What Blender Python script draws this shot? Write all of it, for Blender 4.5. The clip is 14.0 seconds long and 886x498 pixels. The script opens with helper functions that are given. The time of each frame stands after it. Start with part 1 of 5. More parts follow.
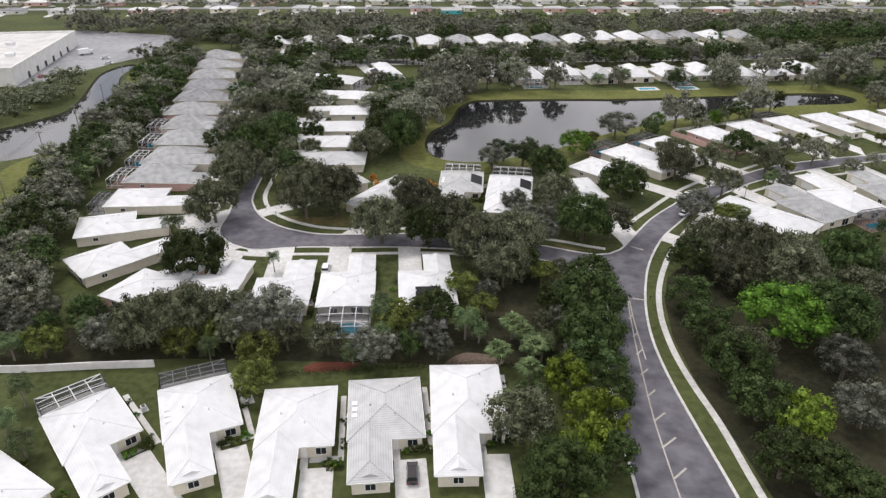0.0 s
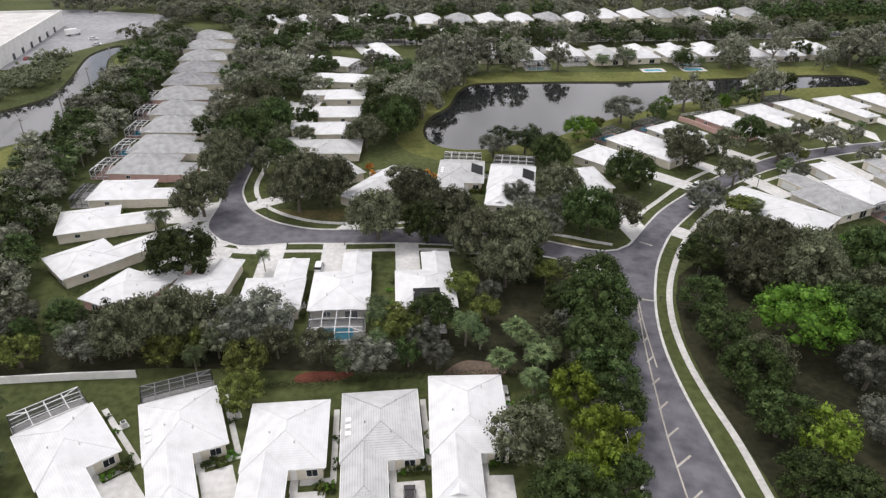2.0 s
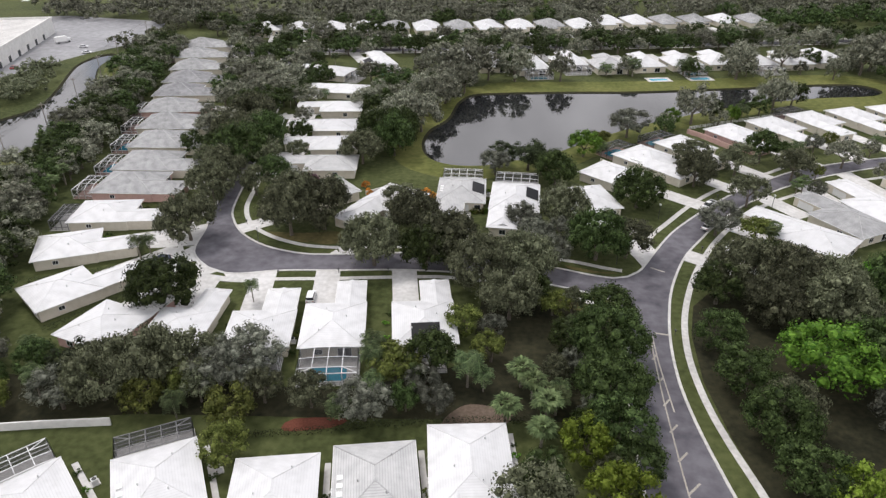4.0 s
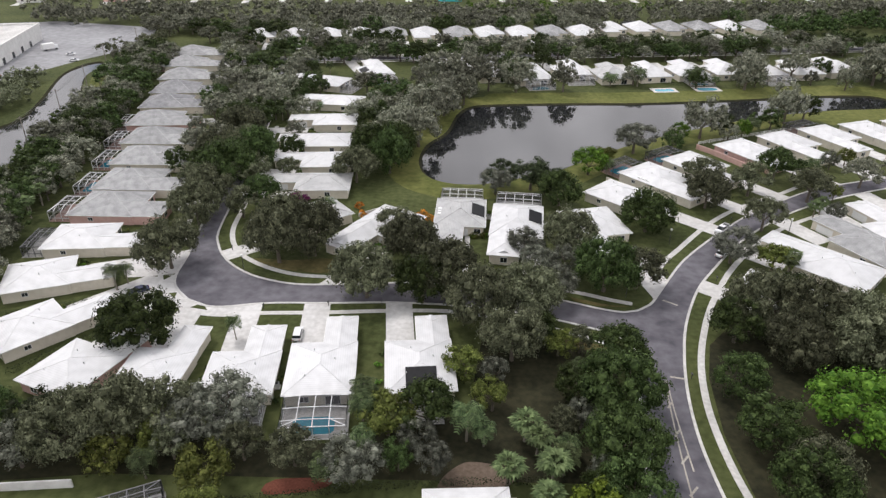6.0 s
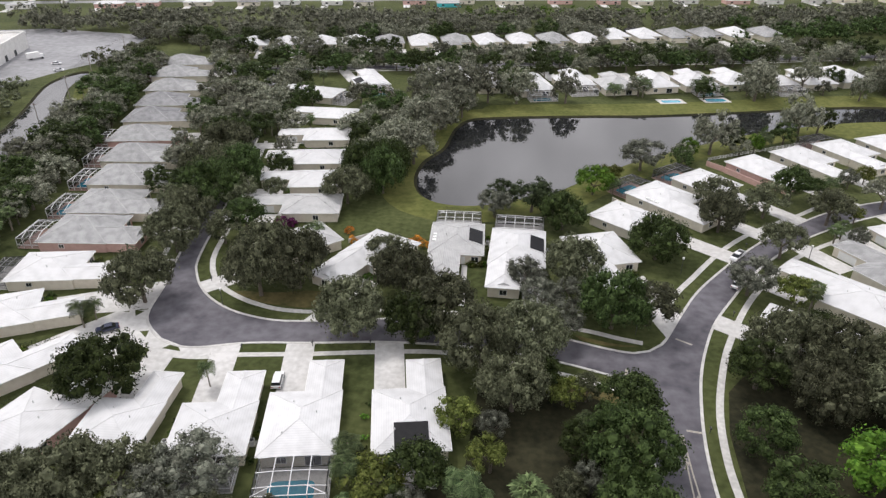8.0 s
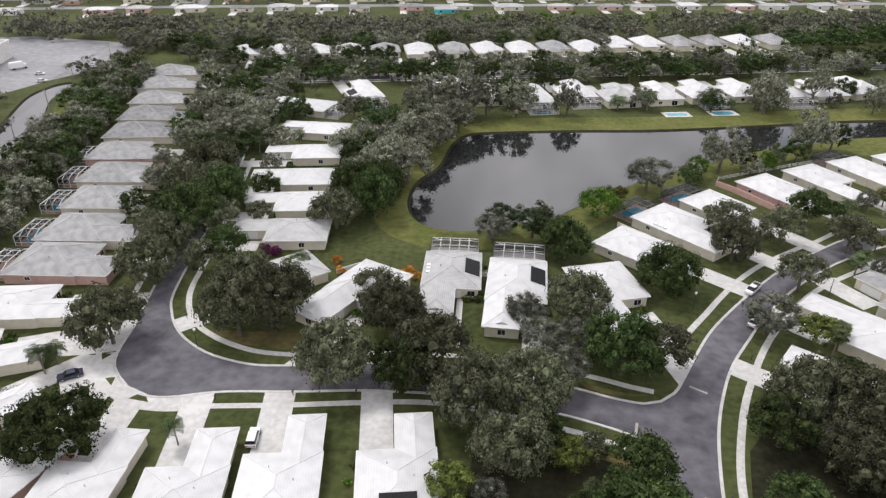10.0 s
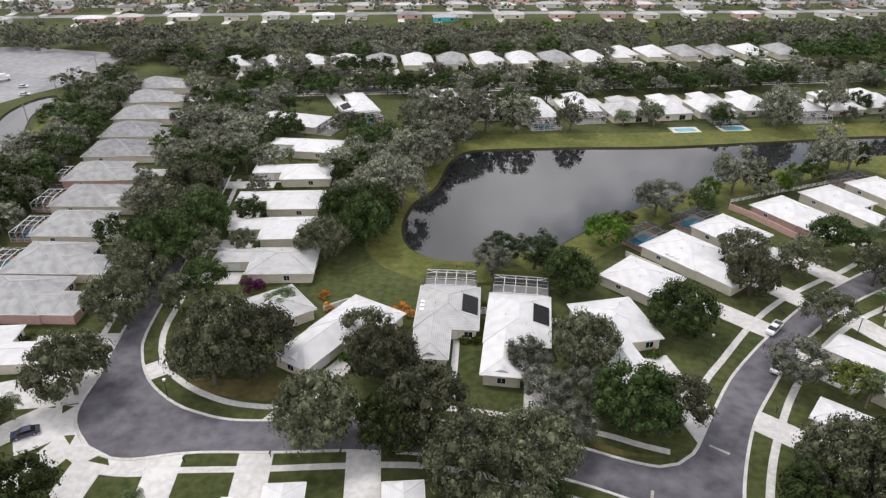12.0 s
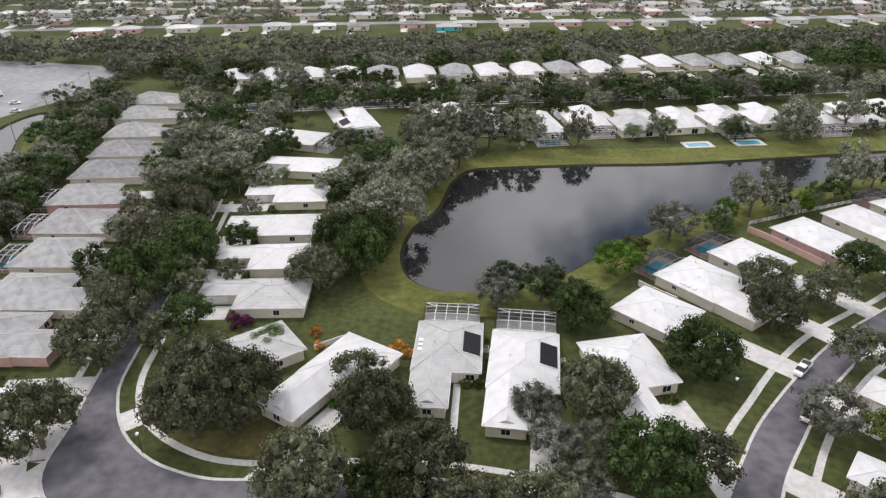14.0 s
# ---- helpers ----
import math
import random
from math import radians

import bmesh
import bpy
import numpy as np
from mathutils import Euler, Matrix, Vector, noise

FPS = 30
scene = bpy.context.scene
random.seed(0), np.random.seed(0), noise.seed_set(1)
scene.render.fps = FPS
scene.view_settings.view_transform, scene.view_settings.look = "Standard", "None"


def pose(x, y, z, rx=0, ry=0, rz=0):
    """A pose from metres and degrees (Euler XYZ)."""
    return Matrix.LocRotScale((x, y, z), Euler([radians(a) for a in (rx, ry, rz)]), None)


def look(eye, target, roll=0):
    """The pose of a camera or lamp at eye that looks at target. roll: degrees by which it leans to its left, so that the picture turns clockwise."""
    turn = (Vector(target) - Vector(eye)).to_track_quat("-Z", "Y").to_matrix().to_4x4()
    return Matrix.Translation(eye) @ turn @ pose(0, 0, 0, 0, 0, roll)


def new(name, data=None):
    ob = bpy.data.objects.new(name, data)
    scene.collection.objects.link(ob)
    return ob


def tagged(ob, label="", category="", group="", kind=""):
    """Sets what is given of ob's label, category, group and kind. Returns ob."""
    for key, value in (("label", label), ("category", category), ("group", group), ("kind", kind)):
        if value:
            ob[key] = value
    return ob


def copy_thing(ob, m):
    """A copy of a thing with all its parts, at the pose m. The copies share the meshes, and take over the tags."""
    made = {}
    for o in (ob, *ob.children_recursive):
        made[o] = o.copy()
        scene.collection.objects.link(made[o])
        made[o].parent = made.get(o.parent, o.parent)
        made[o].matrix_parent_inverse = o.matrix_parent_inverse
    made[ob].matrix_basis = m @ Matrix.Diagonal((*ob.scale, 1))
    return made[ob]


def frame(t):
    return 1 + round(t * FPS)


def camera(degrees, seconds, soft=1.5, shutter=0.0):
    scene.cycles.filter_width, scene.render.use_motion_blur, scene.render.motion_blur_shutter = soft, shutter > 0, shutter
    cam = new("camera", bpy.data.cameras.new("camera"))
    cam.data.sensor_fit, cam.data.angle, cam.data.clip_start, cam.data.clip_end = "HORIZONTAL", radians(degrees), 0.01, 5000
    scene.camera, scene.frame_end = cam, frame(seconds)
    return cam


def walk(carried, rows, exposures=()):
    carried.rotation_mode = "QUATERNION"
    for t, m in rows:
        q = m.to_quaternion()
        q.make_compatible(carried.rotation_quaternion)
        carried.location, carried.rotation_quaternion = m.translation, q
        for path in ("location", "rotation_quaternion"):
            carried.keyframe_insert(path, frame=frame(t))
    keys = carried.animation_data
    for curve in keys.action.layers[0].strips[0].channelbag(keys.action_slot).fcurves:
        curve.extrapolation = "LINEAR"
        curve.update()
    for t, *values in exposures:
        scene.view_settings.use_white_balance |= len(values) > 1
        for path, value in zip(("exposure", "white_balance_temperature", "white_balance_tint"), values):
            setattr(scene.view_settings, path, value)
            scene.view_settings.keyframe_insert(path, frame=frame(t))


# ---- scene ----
cam = camera(66.3, 14.0, soft=1.35)
PATH = [
    (0, (1.031, -0.111, 83.855), (0.903, 1.661, 82.935), 0.5),
    (0.5, (0.964, 2.17, 83.894), (0.838, 3.912, 82.919), 0.5),
    (1, (0.856, 4.549, 83.942), (0.73, 6.288, 82.961), 0.4),
    (1.5, (0.645, 7.033, 83.997), (0.52, 8.773, 83.018), 0.4),
    (2, (0.389, 9.606, 84.055), (0.265, 11.347, 83.078), 0.4),
    (2.5, (0.113, 12.243, 84.115), (-0.009, 13.984, 83.139), 0.4),
    (3, (-0.144, 15.089, 84.199), (-0.266, 16.831, 83.225), 0.4),
    (5.5, (-1.173, 30.492, 85.181), (-1.293, 32.237, 84.211), 0.4),
    (6, (-1.227, 33.869, 85.226), (-1.346, 35.615, 84.257), 0.5),
    (6.5, (-1.147, 37.385, 85.226), (-1.267, 39.131, 84.257), 0.5),
    (7, (-1.02, 40.937, 85.241), (-1.141, 42.684, 84.274), 0.5),
    (7.5, (-0.901, 44.44, 85.273), (-1.022, 46.187, 84.307), 0.5),
    (8, (-0.793, 47.879, 85.329), (-0.915, 49.627, 84.366), 0.4),
    (10.5, (-0.408, 65.379, 86.179), (-0.529, 67.131, 85.222), 0.4),
    (11, (-0.352, 68.945, 86.257), (-0.474, 70.698, 85.303), 0.5),
    (11.5, (-0.307, 72.587, 86.321), (-0.429, 74.342, 85.37), 0.3),
    (12, (-0.255, 76.18, 86.384), (-0.379, 77.936, 85.435), 0.3),
    (12.5, (-0.134, 79.717, 86.454), (-0.26, 81.474, 85.508), 0.2),
    (13, (0.031, 83.037, 86.519), (-0.099, 84.8, 85.584), 0.2),
    (13.5, (0.219, 85.996, 86.57), (0.083, 87.762, 85.641), -0.1),
    (14, (0.437, 88.656, 86.605), (0.292, 90.418, 85.67), -0.3),
]
walk(cam, [(t, look(eye, target, roll)) for t, eye, target, roll in PATH])

# ---- world, sun and exposure ----
SUN_AZ, SUN_EL = 310.0, 62.0          # compass degrees from +y clockwise, degrees up
world = bpy.data.worlds.new("overcast")
scene.world = world
world.use_nodes = True
wn = world.node_tree
wn.nodes.clear()
w_out = wn.nodes.new("ShaderNodeOutputWorld")
w_bg = wn.nodes.new("ShaderNodeBackground")
w_sky = wn.nodes.new("ShaderNodeTexSky")
w_sky.sky_type, w_sky.sun_disc = "NISHITA", False
w_sky.sun_elevation, w_sky.sun_rotation = radians(SUN_EL), radians(SUN_AZ)
w_gain = wn.nodes.new("ShaderNodeVectorMath")
w_gain.operation = "SCALE"
w_gain.inputs["Scale"].default_value = 0.1
w_co = wn.nodes.new("ShaderNodeTexCoord")
w_noise = wn.nodes.new("ShaderNodeTexNoise")
w_noise.inputs["Scale"].default_value, w_noise.inputs["Detail"].default_value = 2.2, 6.0
w_ramp = wn.nodes.new("ShaderNodeValToRGB")
w_ramp.color_ramp.elements[0].position, w_ramp.color_ramp.elements[1].position = 0.38, 0.47
w_map = wn.nodes.new("ShaderNodeMapping")
w_map.inputs["Location"].default_value = (0.4, 0.2, 0.0)
w_noise2 = wn.nodes.new("ShaderNodeTexNoise")
w_noise2.inputs["Scale"].default_value, w_noise2.inputs["Detail"].default_value = 5.0, 5.0
w_cloud = wn.nodes.new("ShaderNodeValToRGB")
w_cloud.color_ramp.elements[0].position, w_cloud.color_ramp.elements[1].position = 0.3, 0.7
w_cloud.color_ramp.elements[0].color, w_cloud.color_ramp.elements[1].color = (0.84, 0.82, 0.86, 1), (2.08, 2.03, 2.12, 1)
w_mix = wn.nodes.new("ShaderNodeMixRGB")
wn.links.new(w_co.outputs["Generated"], w_map.inputs["Vector"])
wn.links.new(w_map.outputs["Vector"], w_noise.inputs["Vector"])
wn.links.new(w_co.outputs["Generated"], w_noise2.inputs["Vector"])
wn.links.new(w_noise.outputs["Fac"], w_ramp.inputs["Fac"])
wn.links.new(w_noise2.outputs["Fac"], w_cloud.inputs["Fac"])
wn.links.new(w_sky.outputs["Color"], w_gain.inputs[0])
wn.links.new(w_ramp.outputs["Color"], w_mix.inputs["Fac"])
wn.links.new(w_gain.outputs["Vector"], w_mix.inputs["Color1"])
wn.links.new(w_cloud.outputs["Color"], w_mix.inputs["Color2"])
wn.links.new(w_mix.outputs["Color"], w_bg.inputs["Color"])
wn.links.new(w_bg.outputs["Background"], w_out.inputs["Surface"])
w_bg.inputs["Strength"].default_value = 1.0

sun_lamp = bpy.data.lights.new("sun", "SUN")
sun_lamp.energy, sun_lamp.angle, sun_lamp.color = 1.75, radians(14), (1.0, 0.95, 0.93)
sun = new("sun", sun_lamp)
az, el = radians(SUN_AZ), radians(SUN_EL)
sun.matrix_world = look((math.sin(az) * math.cos(el) * 100, math.cos(az) * math.cos(el) * 100, math.sin(el) * 100), (0, 0, 0))


# ---- materials ----
def mat(name, c1, c2, rough=0.7, scale=2.0, bump=0.0, bump_scale=20.0, metal=0.0, big=0.08, var=0.0, spec=0.5, courses=0.0, coords="Object", seam=0.82):
    """Two colours mixed by fine and coarse noise; bump from fine noise or from courses along z."""
    m = bpy.data.materials.new(name)
    m.use_nodes = True
    nt = m.node_tree
    b = nt.nodes["Principled BSDF"]
    co = nt.nodes.new("ShaderNodeTexCoord")
    if coords == "World":
        geo = nt.nodes.new("ShaderNodeNewGeometry")
        vec = geo.outputs["Position"]
    else:
        vec = co.outputs["Object"]
    n1 = nt.nodes.new("ShaderNodeTexNoise")
    n1.inputs["Scale"].default_value, n1.inputs["Detail"].default_value = scale, 8
    n2 = nt.nodes.new("ShaderNodeTexNoise")
    n2.inputs["Scale"].default_value, n2.inputs["Detail"].default_value = big, 4
    nt.links.new(vec, n1.inputs["Vector"])
    nt.links.new(vec, n2.inputs["Vector"])
    add = nt.nodes.new("ShaderNodeMath")
    add.operation = "ADD"
    nt.links.new(n1.outputs["Fac"], add.inputs[0])
    nt.links.new(n2.outputs["Fac"], add.inputs[1])
    rng = nt.nodes.new("ShaderNodeMapRange")
    rng.inputs["From Min"].default_value, rng.inputs["From Max"].default_value = 0.75, 1.25
    nt.links.new(add.outputs[0], rng.inputs["Value"])
    mix = nt.nodes.new("ShaderNodeMixRGB")
    mix.inputs["Color1"].default_value, mix.inputs["Color2"].default_value = (*c1, 1), (*c2, 1)
    nt.links.new(rng.outputs["Result"], mix.inputs["Fac"])
    col = mix.outputs["Color"]
    if var:
        info = nt.nodes.new("ShaderNodeObjectInfo")
        hsv = nt.nodes.new("ShaderNodeHueSaturation")
        vr = nt.nodes.new("ShaderNodeMapRange")
        vr.inputs["To Min"].default_value, vr.inputs["To Max"].default_value = 1 - var, 1 + var
        nt.links.new(info.outputs["Random"], vr.inputs["Value"])
        nt.links.new(vr.outputs["Result"], hsv.inputs["Value"])
        nt.links.new(col, hsv.inputs["Color"])
        col = hsv.outputs["Color"]
    nt.links.new(col, b.inputs["Base Color"])
    b.inputs["Roughness"].default_value, b.inputs["Metallic"].default_value = rough, metal
    b.inputs["Specular IOR Level"].default_value = spec
    if bump or courses:
        bp = nt.nodes.new("ShaderNodeBump")
        if courses:
            sep = nt.nodes.new("ShaderNodeSeparateXYZ")
            nt.links.new(vec, sep.inputs[0])
            mul = nt.nodes.new("ShaderNodeMath")
            mul.operation, mul.inputs[1].default_value = "MULTIPLY", 1.0 / courses
            fr = nt.nodes.new("ShaderNodeMath")
            fr.operation = "FRACT"
            nt.links.new(sep.outputs["Z"], mul.inputs[0])
            nt.links.new(mul.outputs[0], fr.inputs[0])
            nt.links.new(fr.outputs[0], bp.inputs["Height"])
            lt = nt.nodes.new("ShaderNodeMath")
            lt.operation, lt.inputs[1].default_value = "LESS_THAN", 0.26
            nt.links.new(fr.outputs[0], lt.inputs[0])
            joint = nt.nodes.new("ShaderNodeMixRGB")
            joint.blend_type = "MULTIPLY"
            joint.inputs["Color2"].default_value = (seam, seam, seam, 1)
            nt.links.new(lt.outputs[0], joint.inputs["Fac"])
            nt.links.new(col, joint.inputs["Color1"])
            nt.links.new(joint.outputs["Color"], b.inputs["Base Color"])
            bp.inputs["Strength"].default_value, bp.inputs["Distance"].default_value = bump or 0.5, 0.06
            bp.invert = True
        else:
            n3 = nt.nodes.new("ShaderNodeTexNoise")
            n3.inputs["Scale"].default_value, n3.inputs["Detail"].default_value = bump_scale, 6
            nt.links.new(vec, n3.inputs["Vector"])
            nt.links.new(n3.outputs["Fac"], bp.inputs["Height"])
            bp.inputs["Strength"].default_value, bp.inputs["Distance"].default_value = bump, 0.1
        nt.links.new(bp.outputs["Normal"], b.inputs["Normal"])
    return m


def leaf_mat(name, c1, c2, shine=0.07):
    """Leaves: colour varies leaf by leaf and tree by tree, a little light comes through."""
    m = bpy.data.materials.new(name)
    m.use_nodes = True
    nt = m.node_tree
    b = nt.nodes["Principled BSDF"]
    geo = nt.nodes.new("ShaderNodeNewGeometry")
    info = nt.nodes.new("ShaderNodeObjectInfo")
    mix = nt.nodes.new("ShaderNodeMixRGB")
    mix.inputs["Color1"].default_value, mix.inputs["Color2"].default_value = (*c1, 1), (*c2, 1)
    nt.links.new(geo.outputs["Random Per Island"], mix.inputs["Fac"])
    hsv = nt.nodes.new("ShaderNodeHueSaturation")
    # clump-sized noise paints lit tufts and shaded gaps into the leaf colour
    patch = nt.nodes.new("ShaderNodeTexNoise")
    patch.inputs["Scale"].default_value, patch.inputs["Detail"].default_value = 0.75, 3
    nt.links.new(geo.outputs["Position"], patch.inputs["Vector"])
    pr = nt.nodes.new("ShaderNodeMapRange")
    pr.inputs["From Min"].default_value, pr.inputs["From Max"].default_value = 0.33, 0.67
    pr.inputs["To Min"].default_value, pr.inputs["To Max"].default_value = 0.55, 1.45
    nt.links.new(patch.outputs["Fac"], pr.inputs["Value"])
    dappled = nt.nodes.new("ShaderNodeMath")
    dappled.operation = "MULTIPLY"
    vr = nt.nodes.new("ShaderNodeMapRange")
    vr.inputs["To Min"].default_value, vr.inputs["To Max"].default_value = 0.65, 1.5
    hr = nt.nodes.new("ShaderNodeMapRange")
    hr.inputs["To Min"].default_value, hr.inputs["To Max"].default_value = 0.497, 0.525
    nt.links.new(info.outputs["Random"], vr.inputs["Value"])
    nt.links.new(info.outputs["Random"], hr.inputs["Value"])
    nt.links.new(vr.outputs["Result"], dappled.inputs[0])
    nt.links.new(pr.outputs["Result"], dappled.inputs[1])
    nt.links.new(dappled.outputs[0], hsv.inputs["Value"])
    nt.links.new(hr.outputs["Result"], hsv.inputs["Hue"])
    nt.links.new(mix.outputs["Color"], hsv.inputs["Color"])
    nt.links.new(hsv.outputs["Color"], b.inputs["Base Color"])
    b.inputs["Roughness"].default_value = 0.55
    b.inputs["Specular IOR Level"].default_value = shine
    tr = nt.nodes.new("ShaderNodeBsdfTranslucent")
    nt.links.new(hsv.outputs["Color"], tr.inputs["Color"])
    ms = nt.nodes.new("ShaderNodeMixShader")
    ms.inputs["Fac"].default_value = 0.2
    nt.links.new(b.outputs["BSDF"], ms.inputs[1])
    nt.links.new(tr.outputs["BSDF"], ms.inputs[2])
    nt.links.new(ms.outputs["Shader"], nt.nodes["Material Output"].inputs["Surface"])
    return m


GRASS = mat("mown_grass", (0.036, 0.046, 0.015), (0.088, 0.1, 0.038), 0.9, 0.6, 0.5, 6, big=0.03, coords="World", spec=0.1)
BANK = mat("lake_bank_grass", (0.072, 0.086, 0.022), (0.15, 0.152, 0.05), 0.9, 0.5, 0.4, 6, big=0.05, coords="World", spec=0.1)
# litter tone with the shade below the crowns mixed into its colour
SHADED_LITTER = mat("shaded_leaf_litter", (0.016, 0.017, 0.01), (0.042, 0.04, 0.022), 0.95, 0.8, 0.6, 5, big=0.06, coords="World", spec=0.1)
MULCH = mat("red_mulch", (0.09, 0.03, 0.02), (0.16, 0.06, 0.04), 0.95, 3, 0.6, 12, coords="World", spec=0.1)
ASPHALT = mat("asphalt", (0.062, 0.058, 0.068), (0.15, 0.143, 0.158), 0.8, 0.35, 0.1, 30, big=0.07, coords="World", spec=0.3)
LOT = mat("grey_parking_asphalt", (0.2, 0.2, 0.205), (0.32, 0.32, 0.325), 0.85, 0.3, 0.1, 20, big=0.03, coords="World", spec=0.2)
CONCRETE = mat("concrete", (0.42, 0.41, 0.39), (0.6, 0.59, 0.56), 0.85, 1.2, 0.1, 25, big=0.15, coords="World", spec=0.2)
DRIVE = mat("driveway_concrete", (0.45, 0.44, 0.42), (0.62, 0.61, 0.59), 0.85, 0.8, 0.1, 20, big=0.1, coords="World", spec=0.2)
PAVER = mat("pink_pavers", (0.3, 0.2, 0.17), (0.42, 0.3, 0.26), 0.85, 3, 0.2, 20, coords="World", spec=0.2)
PAINT_LINE = mat("road_paint", (0.22, 0.2, 0.17), (0.46, 0.43, 0.37), 0.8, 3, coords="World")
ROOF_WHITE = mat("white_painted_tile", (0.49, 0.49, 0.487), (0.61, 0.61, 0.607), 0.6, 0.5, 0.35, big=0.12, courses=0.13, var=0.05, seam=0.93)
ROOF_GREY = mat("grey_concrete_tile", (0.2, 0.203, 0.2), (0.36, 0.36, 0.355), 0.8, 0.5, 0.8, big=0.15, courses=0.13, var=0.1)
ROOF_PALE = mat("pale_grey_tile", (0.34, 0.34, 0.335), (0.47, 0.47, 0.46), 0.75, 0.5, 0.8, big=0.15, courses=0.13, var=0.06)
ROOF_DARK = mat("dark_grey_shingle", (0.13, 0.13, 0.135), (0.25, 0.25, 0.25), 0.85, 0.6, 0.6, big=0.2, courses=0.13, var=0.15)
CAP_WHITE = mat("white_ridge_tile", (0.5, 0.5, 0.497), (0.6, 0.6, 0.597), 0.65, 2)
CAP_GREY = mat("grey_ridge_tile", (0.25, 0.25, 0.25), (0.42, 0.42, 0.41), 0.8, 2)
FASCIA = mat("white_fascia", (0.6, 0.6, 0.58), (0.75, 0.75, 0.73), 0.5, 3)
STUCCO_CREAM = mat("cream_stucco", (0.6, 0.55, 0.45), (0.7, 0.65, 0.55), 0.9, 1.0, 0.2, 40, big=0.3)
STUCCO_PINK = mat("pink_stucco", (0.52, 0.33, 0.29), (0.62, 0.41, 0.36), 0.9, 1.0, 0.2, 40, big=0.3)
STUCCO_WHITE = mat("white_stucco", (0.58, 0.57, 0.54), (0.72, 0.71, 0.68), 0.9, 1.0, 0.2, 40, big=0.3)
STUCCO_TEAL = mat("turquoise_stucco", (0.05, 0.36, 0.38), (0.08, 0.46, 0.48), 0.9, 1.0, big=0.3)
GLASS = mat("window_glass", (0.012, 0.014, 0.016), (0.03, 0.034, 0.038), 0.06, 1)
WHITE_PAINT = mat("white_paint", (0.7, 0.7, 0.68), (0.8, 0.8, 0.78), 0.45, 2)
ALU = mat("white_aluminium", (0.55, 0.55, 0.55), (0.7, 0.7, 0.7), 0.4, 2)
BRONZE = mat("bronze_aluminium", (0.1, 0.1, 0.1), (0.17, 0.17, 0.17), 0.4, 2)
SOLAR = mat("solar_panel_black", (0.006, 0.006, 0.007), (0.014, 0.014, 0.015), 0.6, 1, spec=0.2)
BARK = mat("bark", (0.08, 0.065, 0.05), (0.17, 0.145, 0.115), 0.95, 5, 0.6, 15)
PALM_BARK = mat("palm_bark", (0.16, 0.14, 0.11), (0.28, 0.25, 0.2), 0.95, 5, 0.5, 15)
POOL = mat("pool_water", (0.02, 0.22, 0.32), (0.05, 0.32, 0.42), 0.05, 0.6, 0.1, 2)
RUBBER = mat("tyre_rubber", (0.015, 0.015, 0.015), (0.03, 0.03, 0.03), 0.8, 8)
RIM = mat("alloy_rim", (0.4, 0.4, 0.4), (0.55, 0.55, 0.55), 0.3, 3, metal=0.8)
WOOD_POLE = mat("weathered_pole", (0.15, 0.13, 0.11), (0.25, 0.22, 0.19), 0.9, 5)
CHROME_DARK = mat("dark_metal", (0.02, 0.02, 0.02), (0.05, 0.05, 0.05), 0.5, 3)
RED_LIGHT = mat("tail_light", (0.25, 0.01, 0.01), (0.35, 0.02, 0.02), 0.2, 3)

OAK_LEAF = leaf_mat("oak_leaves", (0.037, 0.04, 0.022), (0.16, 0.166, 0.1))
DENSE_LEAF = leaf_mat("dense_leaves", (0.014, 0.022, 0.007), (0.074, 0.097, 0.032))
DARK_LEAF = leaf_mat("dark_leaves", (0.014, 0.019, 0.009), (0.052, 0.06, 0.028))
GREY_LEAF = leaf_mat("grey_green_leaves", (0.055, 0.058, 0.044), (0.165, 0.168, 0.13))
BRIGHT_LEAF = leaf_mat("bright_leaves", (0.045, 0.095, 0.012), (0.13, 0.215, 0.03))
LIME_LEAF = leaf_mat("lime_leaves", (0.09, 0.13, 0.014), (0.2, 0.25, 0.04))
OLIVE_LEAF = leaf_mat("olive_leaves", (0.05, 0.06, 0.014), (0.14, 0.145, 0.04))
# far trees: leaf colour made paler to stand in for distance haze
HAZED_LEAF = leaf_mat("haze_paled_leaves", (0.064, 0.068, 0.048), (0.25, 0.25, 0.185))
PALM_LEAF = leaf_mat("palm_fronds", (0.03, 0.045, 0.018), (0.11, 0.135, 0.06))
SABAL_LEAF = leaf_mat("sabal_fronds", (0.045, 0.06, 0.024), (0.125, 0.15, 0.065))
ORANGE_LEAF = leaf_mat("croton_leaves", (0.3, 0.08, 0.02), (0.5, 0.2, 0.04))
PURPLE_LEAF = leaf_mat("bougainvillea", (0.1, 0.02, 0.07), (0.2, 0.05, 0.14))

# lake water: smooth, dark below, mirrors the sky
WATER = bpy.data.materials.new("lake_water")
WATER.use_nodes = True
wt = WATER.node_tree
wb = wt.nodes["Principled BSDF"]
wb.inputs["Base Color"].default_value = (0.016, 0.017, 0.018, 1)
wb.inputs["Roughness"].default_value = 0.02
wb.inputs["IOR"].default_value = 1.5
w_geo = wt.nodes.new("ShaderNodeNewGeometry")
w_rip = wt.nodes.new("ShaderNodeTexNoise")
w_rip.inputs["Scale"].default_value, w_rip.inputs["Detail"].default_value = 0.5, 3
w_bmp = wt.nodes.new("ShaderNodeBump")
w_bmp.inputs["Strength"].default_value, w_bmp.inputs["Distance"].default_value = 0.02, 0.1
wt.links.new(w_geo.outputs["Position"], w_rip.inputs["Vector"])
wt.links.new(w_rip.outputs["Fac"], w_bmp.inputs["Height"])
wt.links.new(w_bmp.outputs["Normal"], wb.inputs["Normal"])

